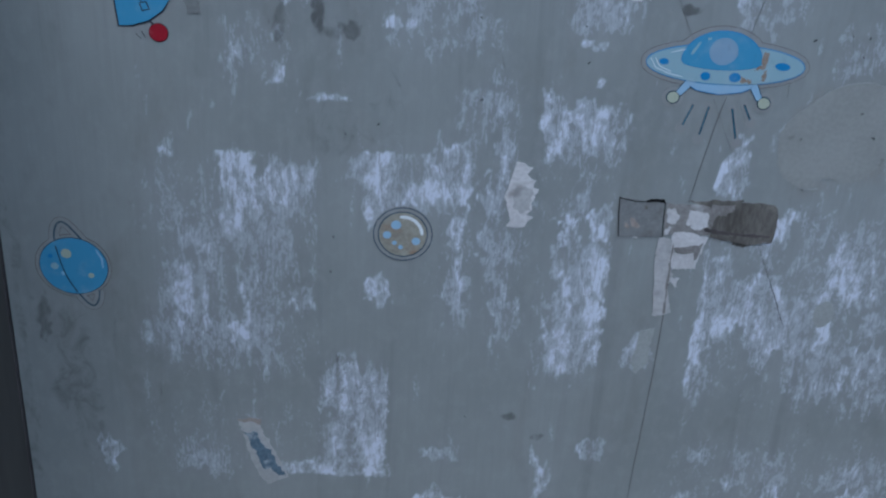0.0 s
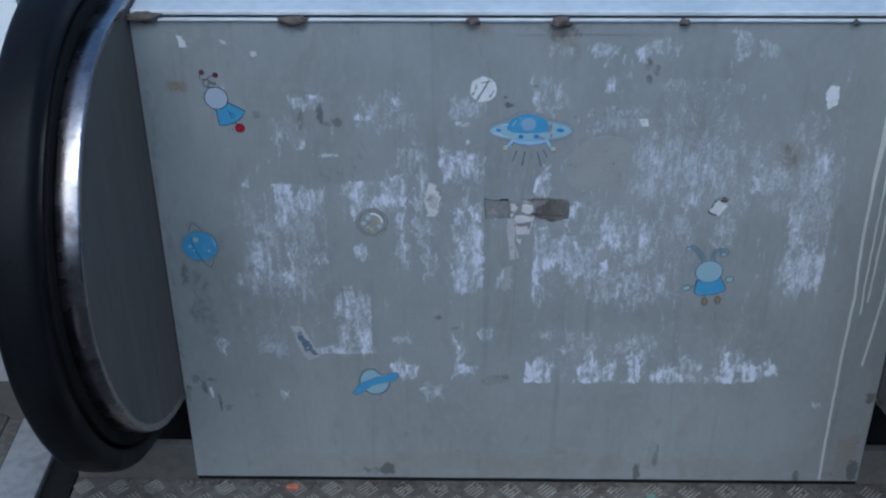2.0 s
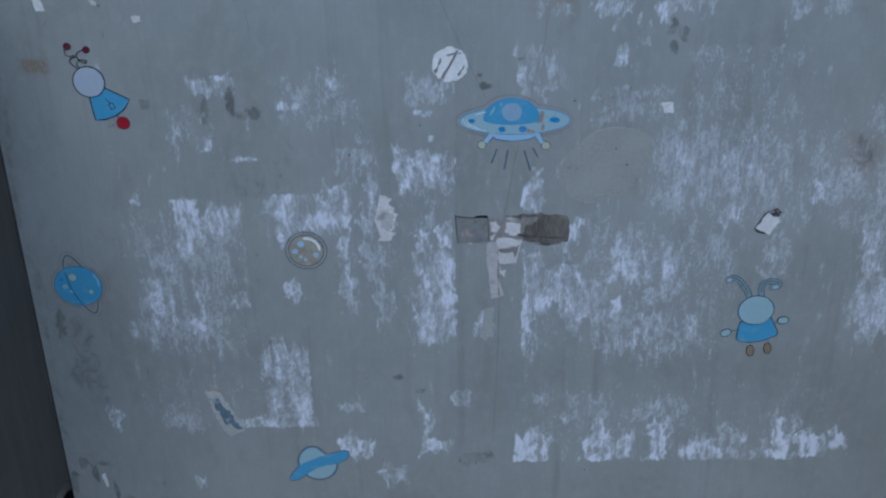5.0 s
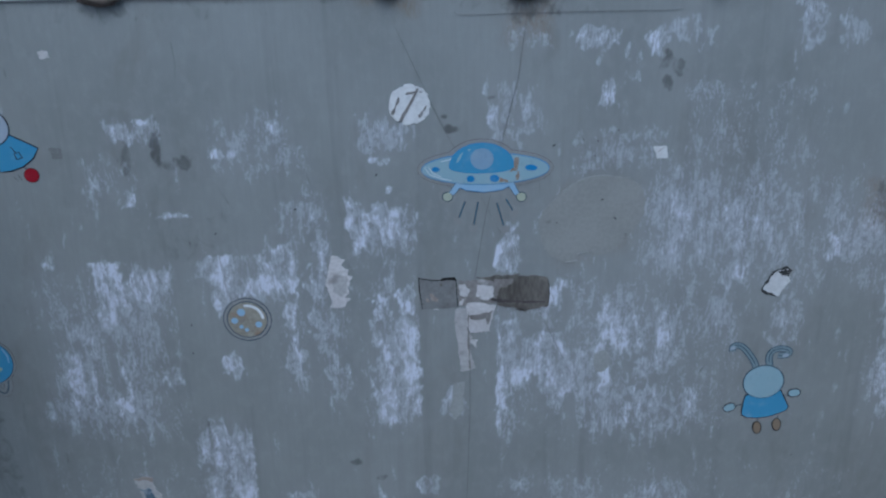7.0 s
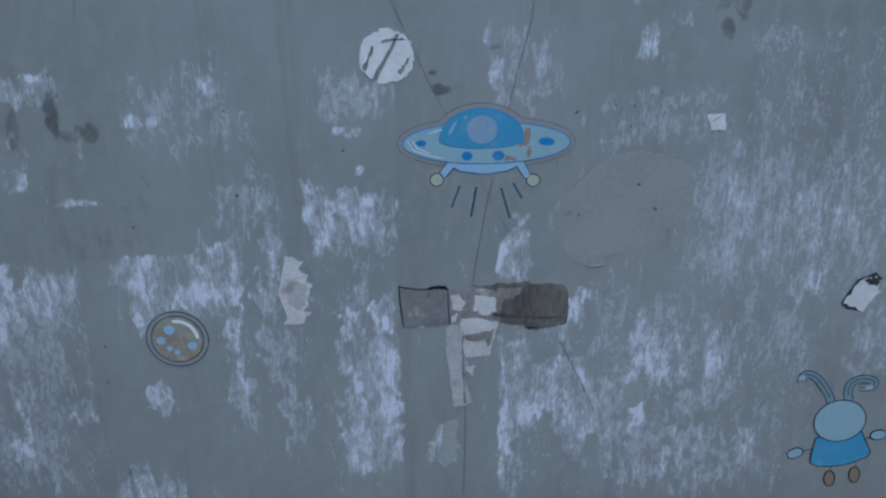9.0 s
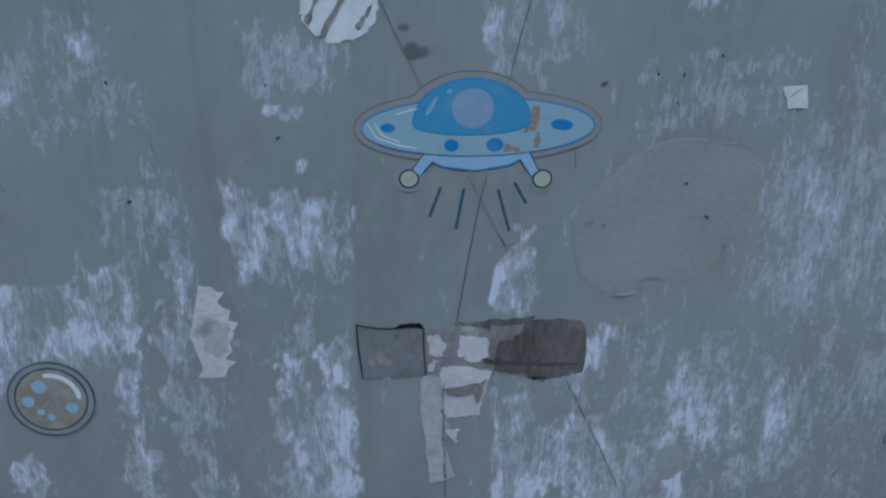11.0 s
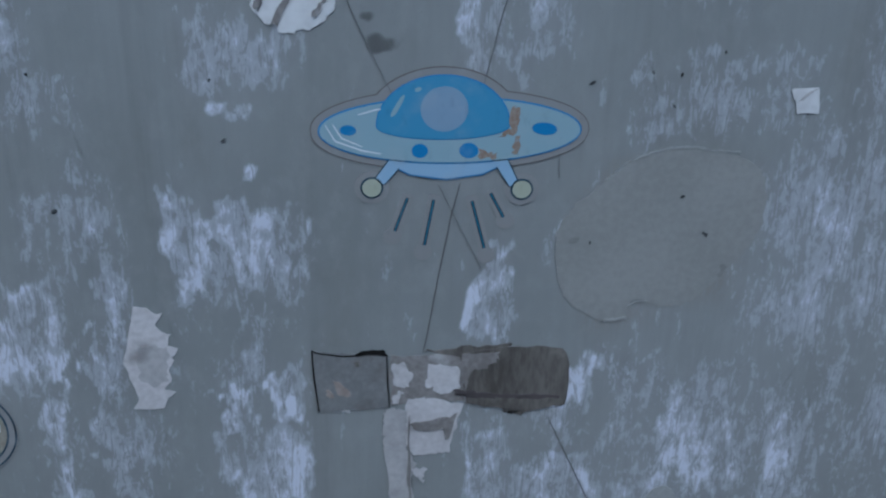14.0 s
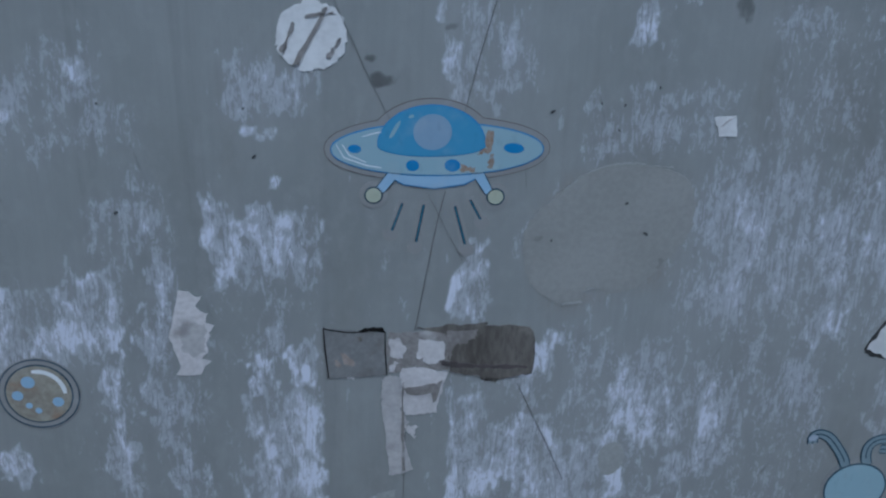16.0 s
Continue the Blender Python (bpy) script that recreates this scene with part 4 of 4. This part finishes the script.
def tilted_planet():
    ob = sticker("saucer_planet_sticker", "small blue and white banded planet sticker, tilted, low on the panel")
    globe = soft([(-0.2980, 0.2230), (-0.2930, 0.2390), (-0.2840, 0.2480), (-0.2730, 0.2490), (-0.2640, 0.2390), (-0.2490, 0.2250), (-0.2470, 0.2150), (-0.2560, 0.2000), (-0.2700, 0.1950), (-0.2840, 0.1990), (-0.2890, 0.2070)], 1)
    layer(ob, "film_edge", grown(globe, 0.0030), -0.2, "edge")
    outlined(ob, "globe", globe, 0.2, "pale_blue", "mid_blue", 0.0008)
    band = soft([(-0.3130, 0.1940), (-0.3050, 0.2070), (-0.2940, 0.2210), (-0.2800, 0.2270), (-0.2650, 0.2340), (-0.2480, 0.2390), (-0.2300, 0.2440), (-0.2310, 0.2310), (-0.2450, 0.2220), (-0.2690, 0.2180), (-0.2860, 0.2060), (-0.3010, 0.1940)], 1)
    layer(ob, "film_edge", grown(band, 0.0016), 0.0, "edge")
    outlined(ob, "band", band, 1.4, "blue", "mid_blue", 0.0006, "bright blue band")
    return ob


def bubble():
    ob = sticker("round_bubble_sticker", "round faded tan bubble sticker with pale blue spots")
    c = (-0.2645, 0.5505)
    layer(ob, "backing", disc(*c, 0.0265, 0.0270), 0, "film")
    drawn(ob, "ring", [ring_pts(disc(*c, 0.0252, 0.0256))], 0.8, "line", 0.0009)
    outlined(ob, "face", disc(*c, 0.0205, 0.0210), 0.8, worn("faded_tan_print", (0.225, 0.20, 0.165), (0.33, 0.315, 0.26), 55, 0.45, dirt=(0.27, 0.175, 0.115)), "line", 0.0011, "faded tan face")
    for x, z, r in ((-0.006, 0.009, 0.0044), (-0.0135, -0.001, 0.0036), (0.0115, -0.006, 0.0036), (-0.007, -0.0085, 0.0022), (-0.0015, -0.0125, 0.0022)):
        layer(ob, "spot", disc(c[0] + x, c[1] + z, r, n=18), 2.2, "sky")
    arc = [(c[0] + 0.0165 * math.cos(a), c[1] + 0.0170 * math.sin(a)) for a in [radians(100 - 11 * i) for i in range(10)]]
    drawn(ob, "glint", [arc], 2.2, "white", 0.0030)
    return ob


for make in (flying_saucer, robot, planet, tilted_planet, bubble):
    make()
second_robot()


def scrap(name, label, pts, amount, seed, mat, level=0.4, cuts=7, group="paper scraps", category="scrap"):
    ob = part(name, flat(bmesh.new(), ragged(pts, amount, seed, cuts), Y0 - 0.00022 * level), mat)
    return tagged(ob, label, category, group)


r = random.Random(12)
white_disc = scrap("round_paper_sticker", "scraped round white paper sticker on the panel", disc(-0.087, 0.7875, 0.0205, n=30), 0.0012, 3, PAPER, cuts=2)
for k, (a, b, w) in enumerate((((-0.096, 0.771), (-0.079, 0.804), 0.0042), ((-0.104, 0.778), (-0.097, 0.795), 0.0030), ((-0.078, 0.774), (-0.071, 0.786), 0.0022), ((-0.090, 0.799), (-0.074, 0.801), 0.0024))):
    n = Vector((b[1] - a[1], a[0] - b[0])).normalized() * w / 2
    blade = [(a[0] + n.x, a[1] + n.y), (a[0] - n.x, a[1] - n.y), (b[0] - 0.4 * n.x, b[1] - 0.4 * n.y), (b[0] + 0.6 * n.x, b[1] + 0.6 * n.y)]
    part("scrape", flat(bmesh.new(), ragged(blade, 0.0009, 90 + k, 6), Y0 - 0.0008), TAPE_MID, white_disc, "brownish scrape through the paper")
scrap("square_paper_scrap", "small square white paper scrap with a notched corner", [(0.1530, 0.7390), (0.1650, 0.7390), (0.1660, 0.7380), (0.1670, 0.7260), (0.1560, 0.7260), (0.1550, 0.7320), (0.1530, 0.7340), (0.1520, 0.7380)], 0.0003, 4, PAPER, cuts=3)
part("smudge", flat(bmesh.new(), ragged([(0.1560, 0.7330), (0.1610, 0.7380), (0.1650, 0.7390), (0.1620, 0.7370), (0.1580, 0.7330)], 0.0004, 42, 3), Y0 - 0.0005), FADED, scene.objects["square_paper_scrap"], "grey smudge")
scrap("torn_paper", "torn strip of whitish paper with a ragged edge", [(-0.1720, 0.6240), (-0.1660, 0.6240), (-0.1620, 0.6200), (-0.1580, 0.6200), (-0.1620, 0.6130), (-0.1590, 0.6090), (-0.1550, 0.6080), (-0.1570, 0.6010), (-0.1510, 0.5990), (-0.1550, 0.5940), (-0.1540, 0.5920), (-0.1570, 0.5860), (-0.1560, 0.5800), (-0.1600, 0.5750), (-0.1540, 0.5730), (-0.1580, 0.5700), (-0.1610, 0.5630), (-0.1770, 0.5630), (-0.1740, 0.5700), (-0.1770, 0.5790), (-0.1780, 0.5860), (-0.1800, 0.5920), (-0.1770, 0.6020), (-0.1750, 0.6130)], 0.0005, 8, RESIDUE, cuts=3)
part("stain", flat(bmesh.new(), ragged([(-0.1720, 0.5990), (-0.1640, 0.6020), (-0.1560, 0.6000), (-0.1570, 0.5900), (-0.1580, 0.5800), (-0.1660, 0.5760), (-0.1720, 0.5820)], 0.0012, 41, 5), Y0 - 0.0003), FADED, scene.objects["torn_paper"], "dull worn patch of the paper")
scrap("torn_paper_fragment", "pointed white paper fragment with a dark printed corner", [(0.2765, 0.5740), (0.2870, 0.5950), (0.3010, 0.5985), (0.3040, 0.5850), (0.2940, 0.5660)], 0.0010, 9, PAPER)
fragment = scene.objects["torn_paper_fragment"]
part("printed_edge", flat(bmesh.new(), ragged([(0.2742, 0.5735), (0.2850, 0.5955), (0.2990, 0.6015), (0.3052, 0.5960), (0.3000, 0.5900), (0.2925, 0.5660), (0.2790, 0.5690)], 0.0008, 19, 5), Y0 + 0.0001), INK["pencil"], fragment, "black printed edge of the torn label")
scrap("printed_corner", "small black printed corner of a torn label", [(0.2900, 0.5960), (0.3010, 0.5980), (0.3020, 0.5900), (0.2950, 0.5910)], 0.0012, 10, INK["pencil"], 1.2)
scrap("white_label_scrap", "blank white paper label scrap near the panel's edge", [(0.4290, 0.7830), (0.4360, 0.7960), (0.4480, 0.7940), (0.4500, 0.7650), (0.4360, 0.7560)], 0.0012, 11, PAPER)
scrap("crumpled_label_scrap", "torn label scrap with a dark blue-green printed strip", [(-0.4110, 0.3430), (-0.3990, 0.3460), (-0.3900, 0.3400), (-0.3880, 0.3300), (-0.3790, 0.3140), (-0.3740, 0.3020), (-0.3660, 0.2780), (-0.3850, 0.2680), (-0.3920, 0.2790), (-0.3990, 0.2990), (-0.4050, 0.3200), (-0.4070, 0.3300)], 0.0016, 12, FADED, cuts=4)
label_scrap = scene.objects["crumpled_label_scrap"]
printed = worn("blue_green_print", (0.05, 0.085, 0.12), (0.14, 0.19, 0.24), 70, 0.6, dirt=(0.40, 0.42, 0.44))
part("printed_strip", flat(bmesh.new(), ragged([(-0.4060, 0.3300), (-0.3960, 0.3320), (-0.3900, 0.3190), (-0.3810, 0.3100), (-0.3740, 0.2930), (-0.3680, 0.2810), (-0.3750, 0.2800), (-0.3800, 0.2890), (-0.3890, 0.2880), (-0.3940, 0.3050), (-0.4000, 0.3170)], 0.0018, 44, 4), Y0 - 0.0006), printed, label_scrap, "dark blue-green printed strip")
part("brown_top", flat(bmesh.new(), ragged([(-0.4120, 0.3450), (-0.4010, 0.3470), (-0.3900, 0.3460), (-0.3900, 0.3400), (-0.3990, 0.3430), (-0.4080, 0.3420)], 0.0010, 45, 4), Y0 - 0.0005), STAIN, label_scrap, "brown stained top edge")
scrap("white_paint_chip", "white paint chip high on the panel", [(-0.5430, 0.8750), (-0.5360, 0.8730), (-0.5300, 0.8560), (-0.5400, 0.8550)], 0.0010, 13, PAPER)
scrap("pale_paint_chip", "pale paint chip high on the panel", [(-0.4800, 0.8680), (-0.4730, 0.8660), (-0.4700, 0.8600), (-0.4780, 0.8620)], 0.0010, 14, RESIDUE)
scrap("pale_paint_chip", "pale paint chip high on the panel", [(-0.4380, 0.8490), (-0.4280, 0.8490), (-0.4260, 0.8420), (-0.4340, 0.8400)], 0.0010, 15, RESIDUE)
scrap("pale_paint_chip", "pale square glue patch beside the robot sticker", [(-0.4420, 0.7500), (-0.4300, 0.7500), (-0.4290, 0.7380), (-0.4400, 0.7380)], 0.0008, 16, TAPE_GREY)
scar = scrap("torn_label_corner", "torn white sliver over a dark scuff near the lower corner", [(-0.5660, 0.2050), (-0.5610, 0.2080), (-0.5590, 0.1850), (-0.5620, 0.1830)], 0.0008, 17, PAPER)

scrap("clear_tape_patch", "dull clear tape patch with a ragged lower edge", soft([(0.0420, 0.6660), (0.0520, 0.6800), (0.0650, 0.6920), (0.0750, 0.7010), (0.0850, 0.7060), (0.1020, 0.7090), (0.1260, 0.7060), (0.1420, 0.6980), (0.1480, 0.6840), (0.1470, 0.6620), (0.1320, 0.6400), (0.1170, 0.6230), (0.1070, 0.6190), (0.0960, 0.6190), (0.0870, 0.6250), (0.0820, 0.6220), (0.0810, 0.6120), (0.0690, 0.6110), (0.0550, 0.6180), (0.0450, 0.6290), (0.0410, 0.6520)], 1), 0.0008, 40, CLEAR, -1.0, 4)
clear = scene.objects["clear_tape_patch"]
# glints on the tape's edge, drawn as thin pale strips
glint = random.Random(31)
for pts, w in (([(0.0650, 0.6920), (0.0700, 0.6960), (0.0750, 0.7010)], 0.0011), ([(0.0770, 0.7020), (0.0860, 0.7060), (0.0940, 0.7080)], 0.0008), ([(0.0940, 0.7080), (0.1020, 0.7090), (0.1130, 0.7080)], 0.0012), ([(0.1160, 0.7070), (0.1260, 0.7060), (0.1310, 0.7060)], 0.0007), ([(0.0690, 0.6110), (0.0750, 0.6120), (0.0810, 0.6130)], 0.0014), ([(0.0820, 0.6200), (0.0870, 0.6230), (0.0920, 0.6220)], 0.0007)):
    bead = [(x + glint.uniform(-0.0005, 0.0005), z + glint.uniform(-0.0005, 0.0005)) for x, z in soft_line(pts, 3)]
    part("edge_glint", strip(bmesh.new(), bead, Y0 - 0.0001, w), EDGE, clear, "pale lifted tape edge, its glint painted on")
scrap("clear_tape_flap", "small rounded flap of dull clear tape on the panel", soft([(0.1020, 0.4930), (0.1060, 0.5010), (0.1130, 0.5040), (0.1190, 0.4990), (0.1210, 0.4880), (0.1170, 0.4790), (0.1090, 0.4740), (0.1030, 0.4810)], 1), 0.0004, 43, EDGE, -0.6, 3)
tape = thing("tape_strip", "worn tape strip, half grey and half dirty dark brown", "tape")
part("grey_end", flat(bmesh.new(), ragged([(-0.0830, 0.5960), (-0.0440, 0.5930), (-0.0425, 0.5605), (-0.0800, 0.5585)], 0.0005, 20, 8), Y0 - 0.0004), TAPE_GREY, tape, "grey tape end")
part("dark_end", flat(bmesh.new(), ragged([(-0.0050, 0.5930), (0.0210, 0.5975), (0.0480, 0.5960), (0.0525, 0.5910), (0.0530, 0.5600), (0.0300, 0.5560), (0.0200, 0.5580), (-0.0020, 0.5620)], 0.0009, 21, 6), Y0 - 0.0006), TAPE, tape, "dark dirty tape end")
part("rubbed_corner", flat(bmesh.new(), ragged([(-0.0050, 0.5920), (0.0150, 0.5930), (0.0130, 0.5860), (0.0020, 0.5830), (-0.0030, 0.5700)], 0.0014, 24, 5), Y0 - 0.0009), TAPE_MID, tape, "rubbed pale tape corner")
part("top_edge", flat(bmesh.new(), ragged([(-0.0250, 0.5950), (-0.0050, 0.5970), (0.0210, 0.5985), (0.0200, 0.5935), (-0.0050, 0.5910)], 0.0010, 22, 6), Y0 - 0.0002), TAPE, tape)
part("rubbed_middle", flat(bmesh.new(), ragged([(-0.0425, 0.5920), (-0.0050, 0.5935), (-0.0030, 0.5640), (-0.0415, 0.5620)], 0.0010, 23, 6), Y0), TAPE_MID, tape, "rubbed middle with pale glue")
for k, pts in enumerate(([(-0.0410, 0.5870), (-0.0340, 0.5880), (-0.0300, 0.5800), (-0.0320, 0.5720), (-0.0400, 0.5750)], [(-0.0220, 0.5870), (-0.0060, 0.5850), (-0.0050, 0.5700), (-0.0150, 0.5690), (-0.0230, 0.5740)], [(-0.0400, 0.5690), (-0.0360, 0.5700), (-0.0370, 0.5630), (-0.0410, 0.5630)])):
    part("glue_patch", flat(bmesh.new(), ragged(pts, 0.0013, 60 + k, 5), Y0 - 0.0003), RESIDUE, tape, "pale glue patch")
part("lifted_corner", flat(bmesh.new(), ragged([(-0.0610, 0.5930), (-0.0575, 0.5962), (-0.0455, 0.5966), (-0.0432, 0.5925), (-0.0520, 0.5937)], 0.0004, 82, 4), Y0 - 0.0008), BLACK, tape, "dark lifted tape edge")
part("tape_edge", strip(bmesh.new(), soft_line([(-0.0832, 0.5968), (-0.0800, 0.5950), (-0.0740, 0.5942), (-0.0680, 0.5930), (-0.0610, 0.5932)]), Y0 - 0.0008, 0.0007), BLACK, tape)
for k, pts in enumerate(([(-0.0730, 0.5787), (-0.0688, 0.5770), (-0.0627, 0.5705), (-0.0642, 0.5670), (-0.0705, 0.5691)], [(-0.0760, 0.5716), (-0.0732, 0.5723), (-0.0719, 0.5675), (-0.0755, 0.5673)], [(-0.0608, 0.5894), (-0.0587, 0.5897), (-0.0585, 0.5870), (-0.0607, 0.5869)])):
    part("stain", flat(bmesh.new(), ragged(pts, 0.0007, 70 + k, 4), Y0 - 0.0007), STAIN if k < 2 else TAPE, tape, "brown stain in the tape")
part("glue_patch", flat(bmesh.new(), ragged([(-0.0706, 0.5635), (-0.0631, 0.5636), (-0.0637, 0.5574), (-0.0682, 0.5586)], 0.0005, 75, 4), Y0 - 0.0003), RESIDUE, tape, "pale glue patch")
part("dark_fold", flat(bmesh.new(), ragged([(-0.0082, 0.5710), (0.0047, 0.5691), (0.0175, 0.5681), (0.0289, 0.5670), (0.0482, 0.5667), (0.0487, 0.5647), (0.0276, 0.5642), (0.0175, 0.5654), (0.0047, 0.5659), (-0.0074, 0.5672)], 0.0008, 80, 6), Y0 - 0.0009), DARK_BROWN, tape, "dark lower tape edge")
part("smeared_foot", flat(bmesh.new(), ragged([(0.0180, 0.5610), (0.0270, 0.5620), (0.0400, 0.5610), (0.0370, 0.5580), (0.0320, 0.5560), (0.0280, 0.5540), (0.0220, 0.5550), (0.0190, 0.5560)], 0.0012, 81, 5), Y0 + 0.0001), TAPE, tape, "dark glue smeared below the tape")
part("tape_edge", strip(bmesh.new(), [(-0.0830, 0.5970), (-0.0822, 0.5800), (-0.0800, 0.5590)], Y0 - 0.0008, 0.0009), BLACK, tape)
part("tape_edge", strip(bmesh.new(), [(-0.0440, 0.5930), (-0.0436, 0.5760), (-0.0425, 0.5605)], Y0 - 0.0008, 0.0007), BLACK, tape)

rest = thing("paper_rest", "torn pale paper rest hanging below the tape strip", "scrap", "paper scraps")
for pts, seed in (([(-0.0330, 0.5650), (-0.0230, 0.5660), (-0.0030, 0.5610), (-0.0070, 0.5440), (-0.0100, 0.5300), (-0.0210, 0.5290), (-0.0300, 0.5290), (-0.0340, 0.5370)], 30),
                  ([(-0.0410, 0.5600), (-0.0330, 0.5580), (-0.0330, 0.5330), (-0.0310, 0.5240), (-0.0370, 0.5220), (-0.0410, 0.5290), (-0.0460, 0.5360), (-0.0450, 0.5420), (-0.0470, 0.5440), (-0.0450, 0.5480), (-0.0460, 0.5560)], 31),
                  ([(-0.0450, 0.5350), (-0.0350, 0.5350), (-0.0280, 0.5240), (-0.0310, 0.5090), (-0.0240, 0.4840), (-0.0400, 0.4800), (-0.0430, 0.5090)], 32),
                  ([(-0.0310, 0.5200), (-0.0220, 0.5200), (-0.0240, 0.5150), (-0.0230, 0.5100), (-0.0270, 0.5150)], 33)):
    part("fragment", flat(bmesh.new(), ragged(pts, 0.0009, seed, 6), Y0 - 0.00015 * (seed - 29)), RESIDUE if seed in (30, 33) else FADED, rest)
part("fragment", flat(bmesh.new(), ragged([(-0.0480, 0.4630), (-0.0360, 0.4670), (-0.0380, 0.4470), (-0.0370, 0.4290), (-0.0480, 0.4160), (-0.0530, 0.4300)], 0.0010, 36, 5), Y0), EDGE, rest, "faint glue rest")
for pts, seed in (([(-0.0310, 0.5500), (-0.0230, 0.5520), (-0.0090, 0.5540), (-0.0060, 0.5570), (-0.0100, 0.5400), (-0.0120, 0.5390), (-0.0140, 0.5460), (-0.0230, 0.5450), (-0.0300, 0.5460)], 34), ([(-0.0320, 0.5560), (-0.0310, 0.5200), (-0.0300, 0.4840), (-0.0310, 0.4840), (-0.0330, 0.5240)], 35)):
    part("rubbed_streak", flat(bmesh.new(), ragged(pts, 0.0008, seed, 4), Y0 - 0.0011), TAPE_MID, rest, "rubbed grey streak in the paper")

for k, (pts, w) in enumerate((([(-0.0080, 0.6910), (-0.0120, 0.6740), (-0.0180, 0.6380), (-0.0230, 0.6050), (-0.0250, 0.5940)], 0.0008),
                              ([(-0.0300, 0.5510), (-0.0302, 0.4960), (-0.0310, 0.42), (-0.034, 0.34), (-0.037, 0.26)], 0.0007),
                              ([(-0.0980, 0.8650), (-0.0580, 0.7710), (-0.0420, 0.7370)], 0.0006),
                              ([(0.0430, 0.5530), (0.0660, 0.5030), (0.0790, 0.4730)], 0.0007),
                              ([(0.0250, 0.8700), (0.0180, 0.8100), (0.0080, 0.7700), (0.0020, 0.7420)], 0.0006),
                              ([(-0.0190, 0.6900), (0.0040, 0.6430)], 0.0005),
                              ([(0.0400, 0.7060), (0.0410, 0.6930)], 0.0006),
                              ([(-0.3100, 0.8550), (-0.3080, 0.8350), (-0.3100, 0.8200)], 0.0007),
                              ([(-0.0420, 0.8790), (-0.04, 0.8755), (0.06, 0.8765), (0.17, 0.8765)], 0.0006))):
    tagged(part("scratch", strip(bmesh.new(), pts, Y0 - 0.0001, w * 0.65), INK["scratch"]), "thin dark scratch line in the panel's paint", "scratch", "scratches")
r = random.Random(12)
SPECKS = [(-0.315, 0.642), (-0.288, 0.652), (-0.143, 0.447), (-0.326, 0.510), (0.086, 0.208), (-0.324, 0.545), (0.117, 0.757), (-0.2, 0.36), (0.33, 0.36), (0.0830, 0.7470), (0.0970, 0.7460), (0.0540, 0.7420), (0.0950, 0.7300), (0.1040, 0.6820), (0.1180, 0.6610), (0.0590, 0.6570), (-0.1270, 0.7440), (-0.1220, 0.7140), (-0.2050, 0.6780), (-0.2100, 0.7470)]
for x, z in SPECKS:
    size = r.uniform(0.45, 0.95)
    tagged(part("speck", flat(bmesh.new(), ragged(disc(x, z, 0.0010 * size, 0.0019 * size, r.uniform(-60, 60), 8), 0.0004 * size, int(x * 1e4) % 97, 2), Y0 - 0.0002), INK["pencil"]), "small dark speck stuck to the panel", "speck", "specks")

paint = thing("paint_drips", "dried pale paint splash with long thin drips running down the panel", "paint drips")
splash = soft([(0.5240, 0.8200), (0.5400, 0.8420), (0.5800, 0.8450), (0.6080, 0.8400), (0.6080, 0.7650), (0.5880, 0.7520), (0.5660, 0.7400), (0.5480, 0.7300), (0.5300, 0.7150)], 2)
part("splash", flat(bmesh.new(), splash, Y0), worn("thin_paint_film", (0.32, 0.33, 0.335), (0.40, 0.41, 0.41), 12, 0.5, dirt=(0.29, 0.30, 0.305)), paint, "thin pale paint film")
for pts, w in (([(0.5320, 0.7450), (0.5285, 0.6260), (0.5300, 0.5100), (0.5360, 0.4090), (0.5350, 0.2900), (0.5370, 0.1430), (0.5400, 0.0000)], 0.0055),
               ([(0.5470, 0.7480), (0.5470, 0.6260), (0.5480, 0.5200), (0.5490, 0.4430), (0.5510, 0.3740)], 0.0036),
               ([(0.5610, 0.7560), (0.5590, 0.6260), (0.5600, 0.5200), (0.5590, 0.3990)], 0.0038),
               ([(0.5770, 0.7640), (0.5820, 0.6560), (0.5790, 0.5310), (0.5830, 0.4080), (0.5730, 0.2650)], 0.0045),
               ([(0.5920, 0.7700), (0.5850, 0.6860), (0.5820, 0.6150)], 0.0040)):
    fine = []
    for a, b in zip(pts, pts[1:]):
        fine += [(a[0] + (b[0] - a[0]) * k / 6 + r.uniform(-0.0006, 0.0006), a[1] + (b[1] - a[1]) * k / 6) for k in range(6)]
    part("drip", strip(bmesh.new(), fine + [pts[-1]], Y0 - 0.0003, w * 0.8, 0.0008, 0.0075, 0.16), DRIP, paint)

crumb = thing("orange_plastic_piece", "small broken piece of orange plastic lying on the chequer plate", "litter")
bm = box_bm(-0.442, -0.419, -0.027, -0.015, FZ + 0.001, FZ + 0.008, 0.002)
part("chip", bm, worn("orange_plastic", (0.30, 0.085, 0.045), (0.42, 0.14, 0.075), 90, 0.7, dirt=(0.16, 0.08, 0.06)), crumb)
green = thing("green_plastic_scrap", "tiny crumpled scrap of green plastic on the chequer plate", "litter")
part("scrap_body", box_bm(0.220, 0.238, -0.044, -0.032, FZ + 0.001, FZ + 0.006, 0.002), worn("green_plastic", (0.10, 0.17, 0.13), (0.19, 0.27, 0.22), 90, 0.6), green)
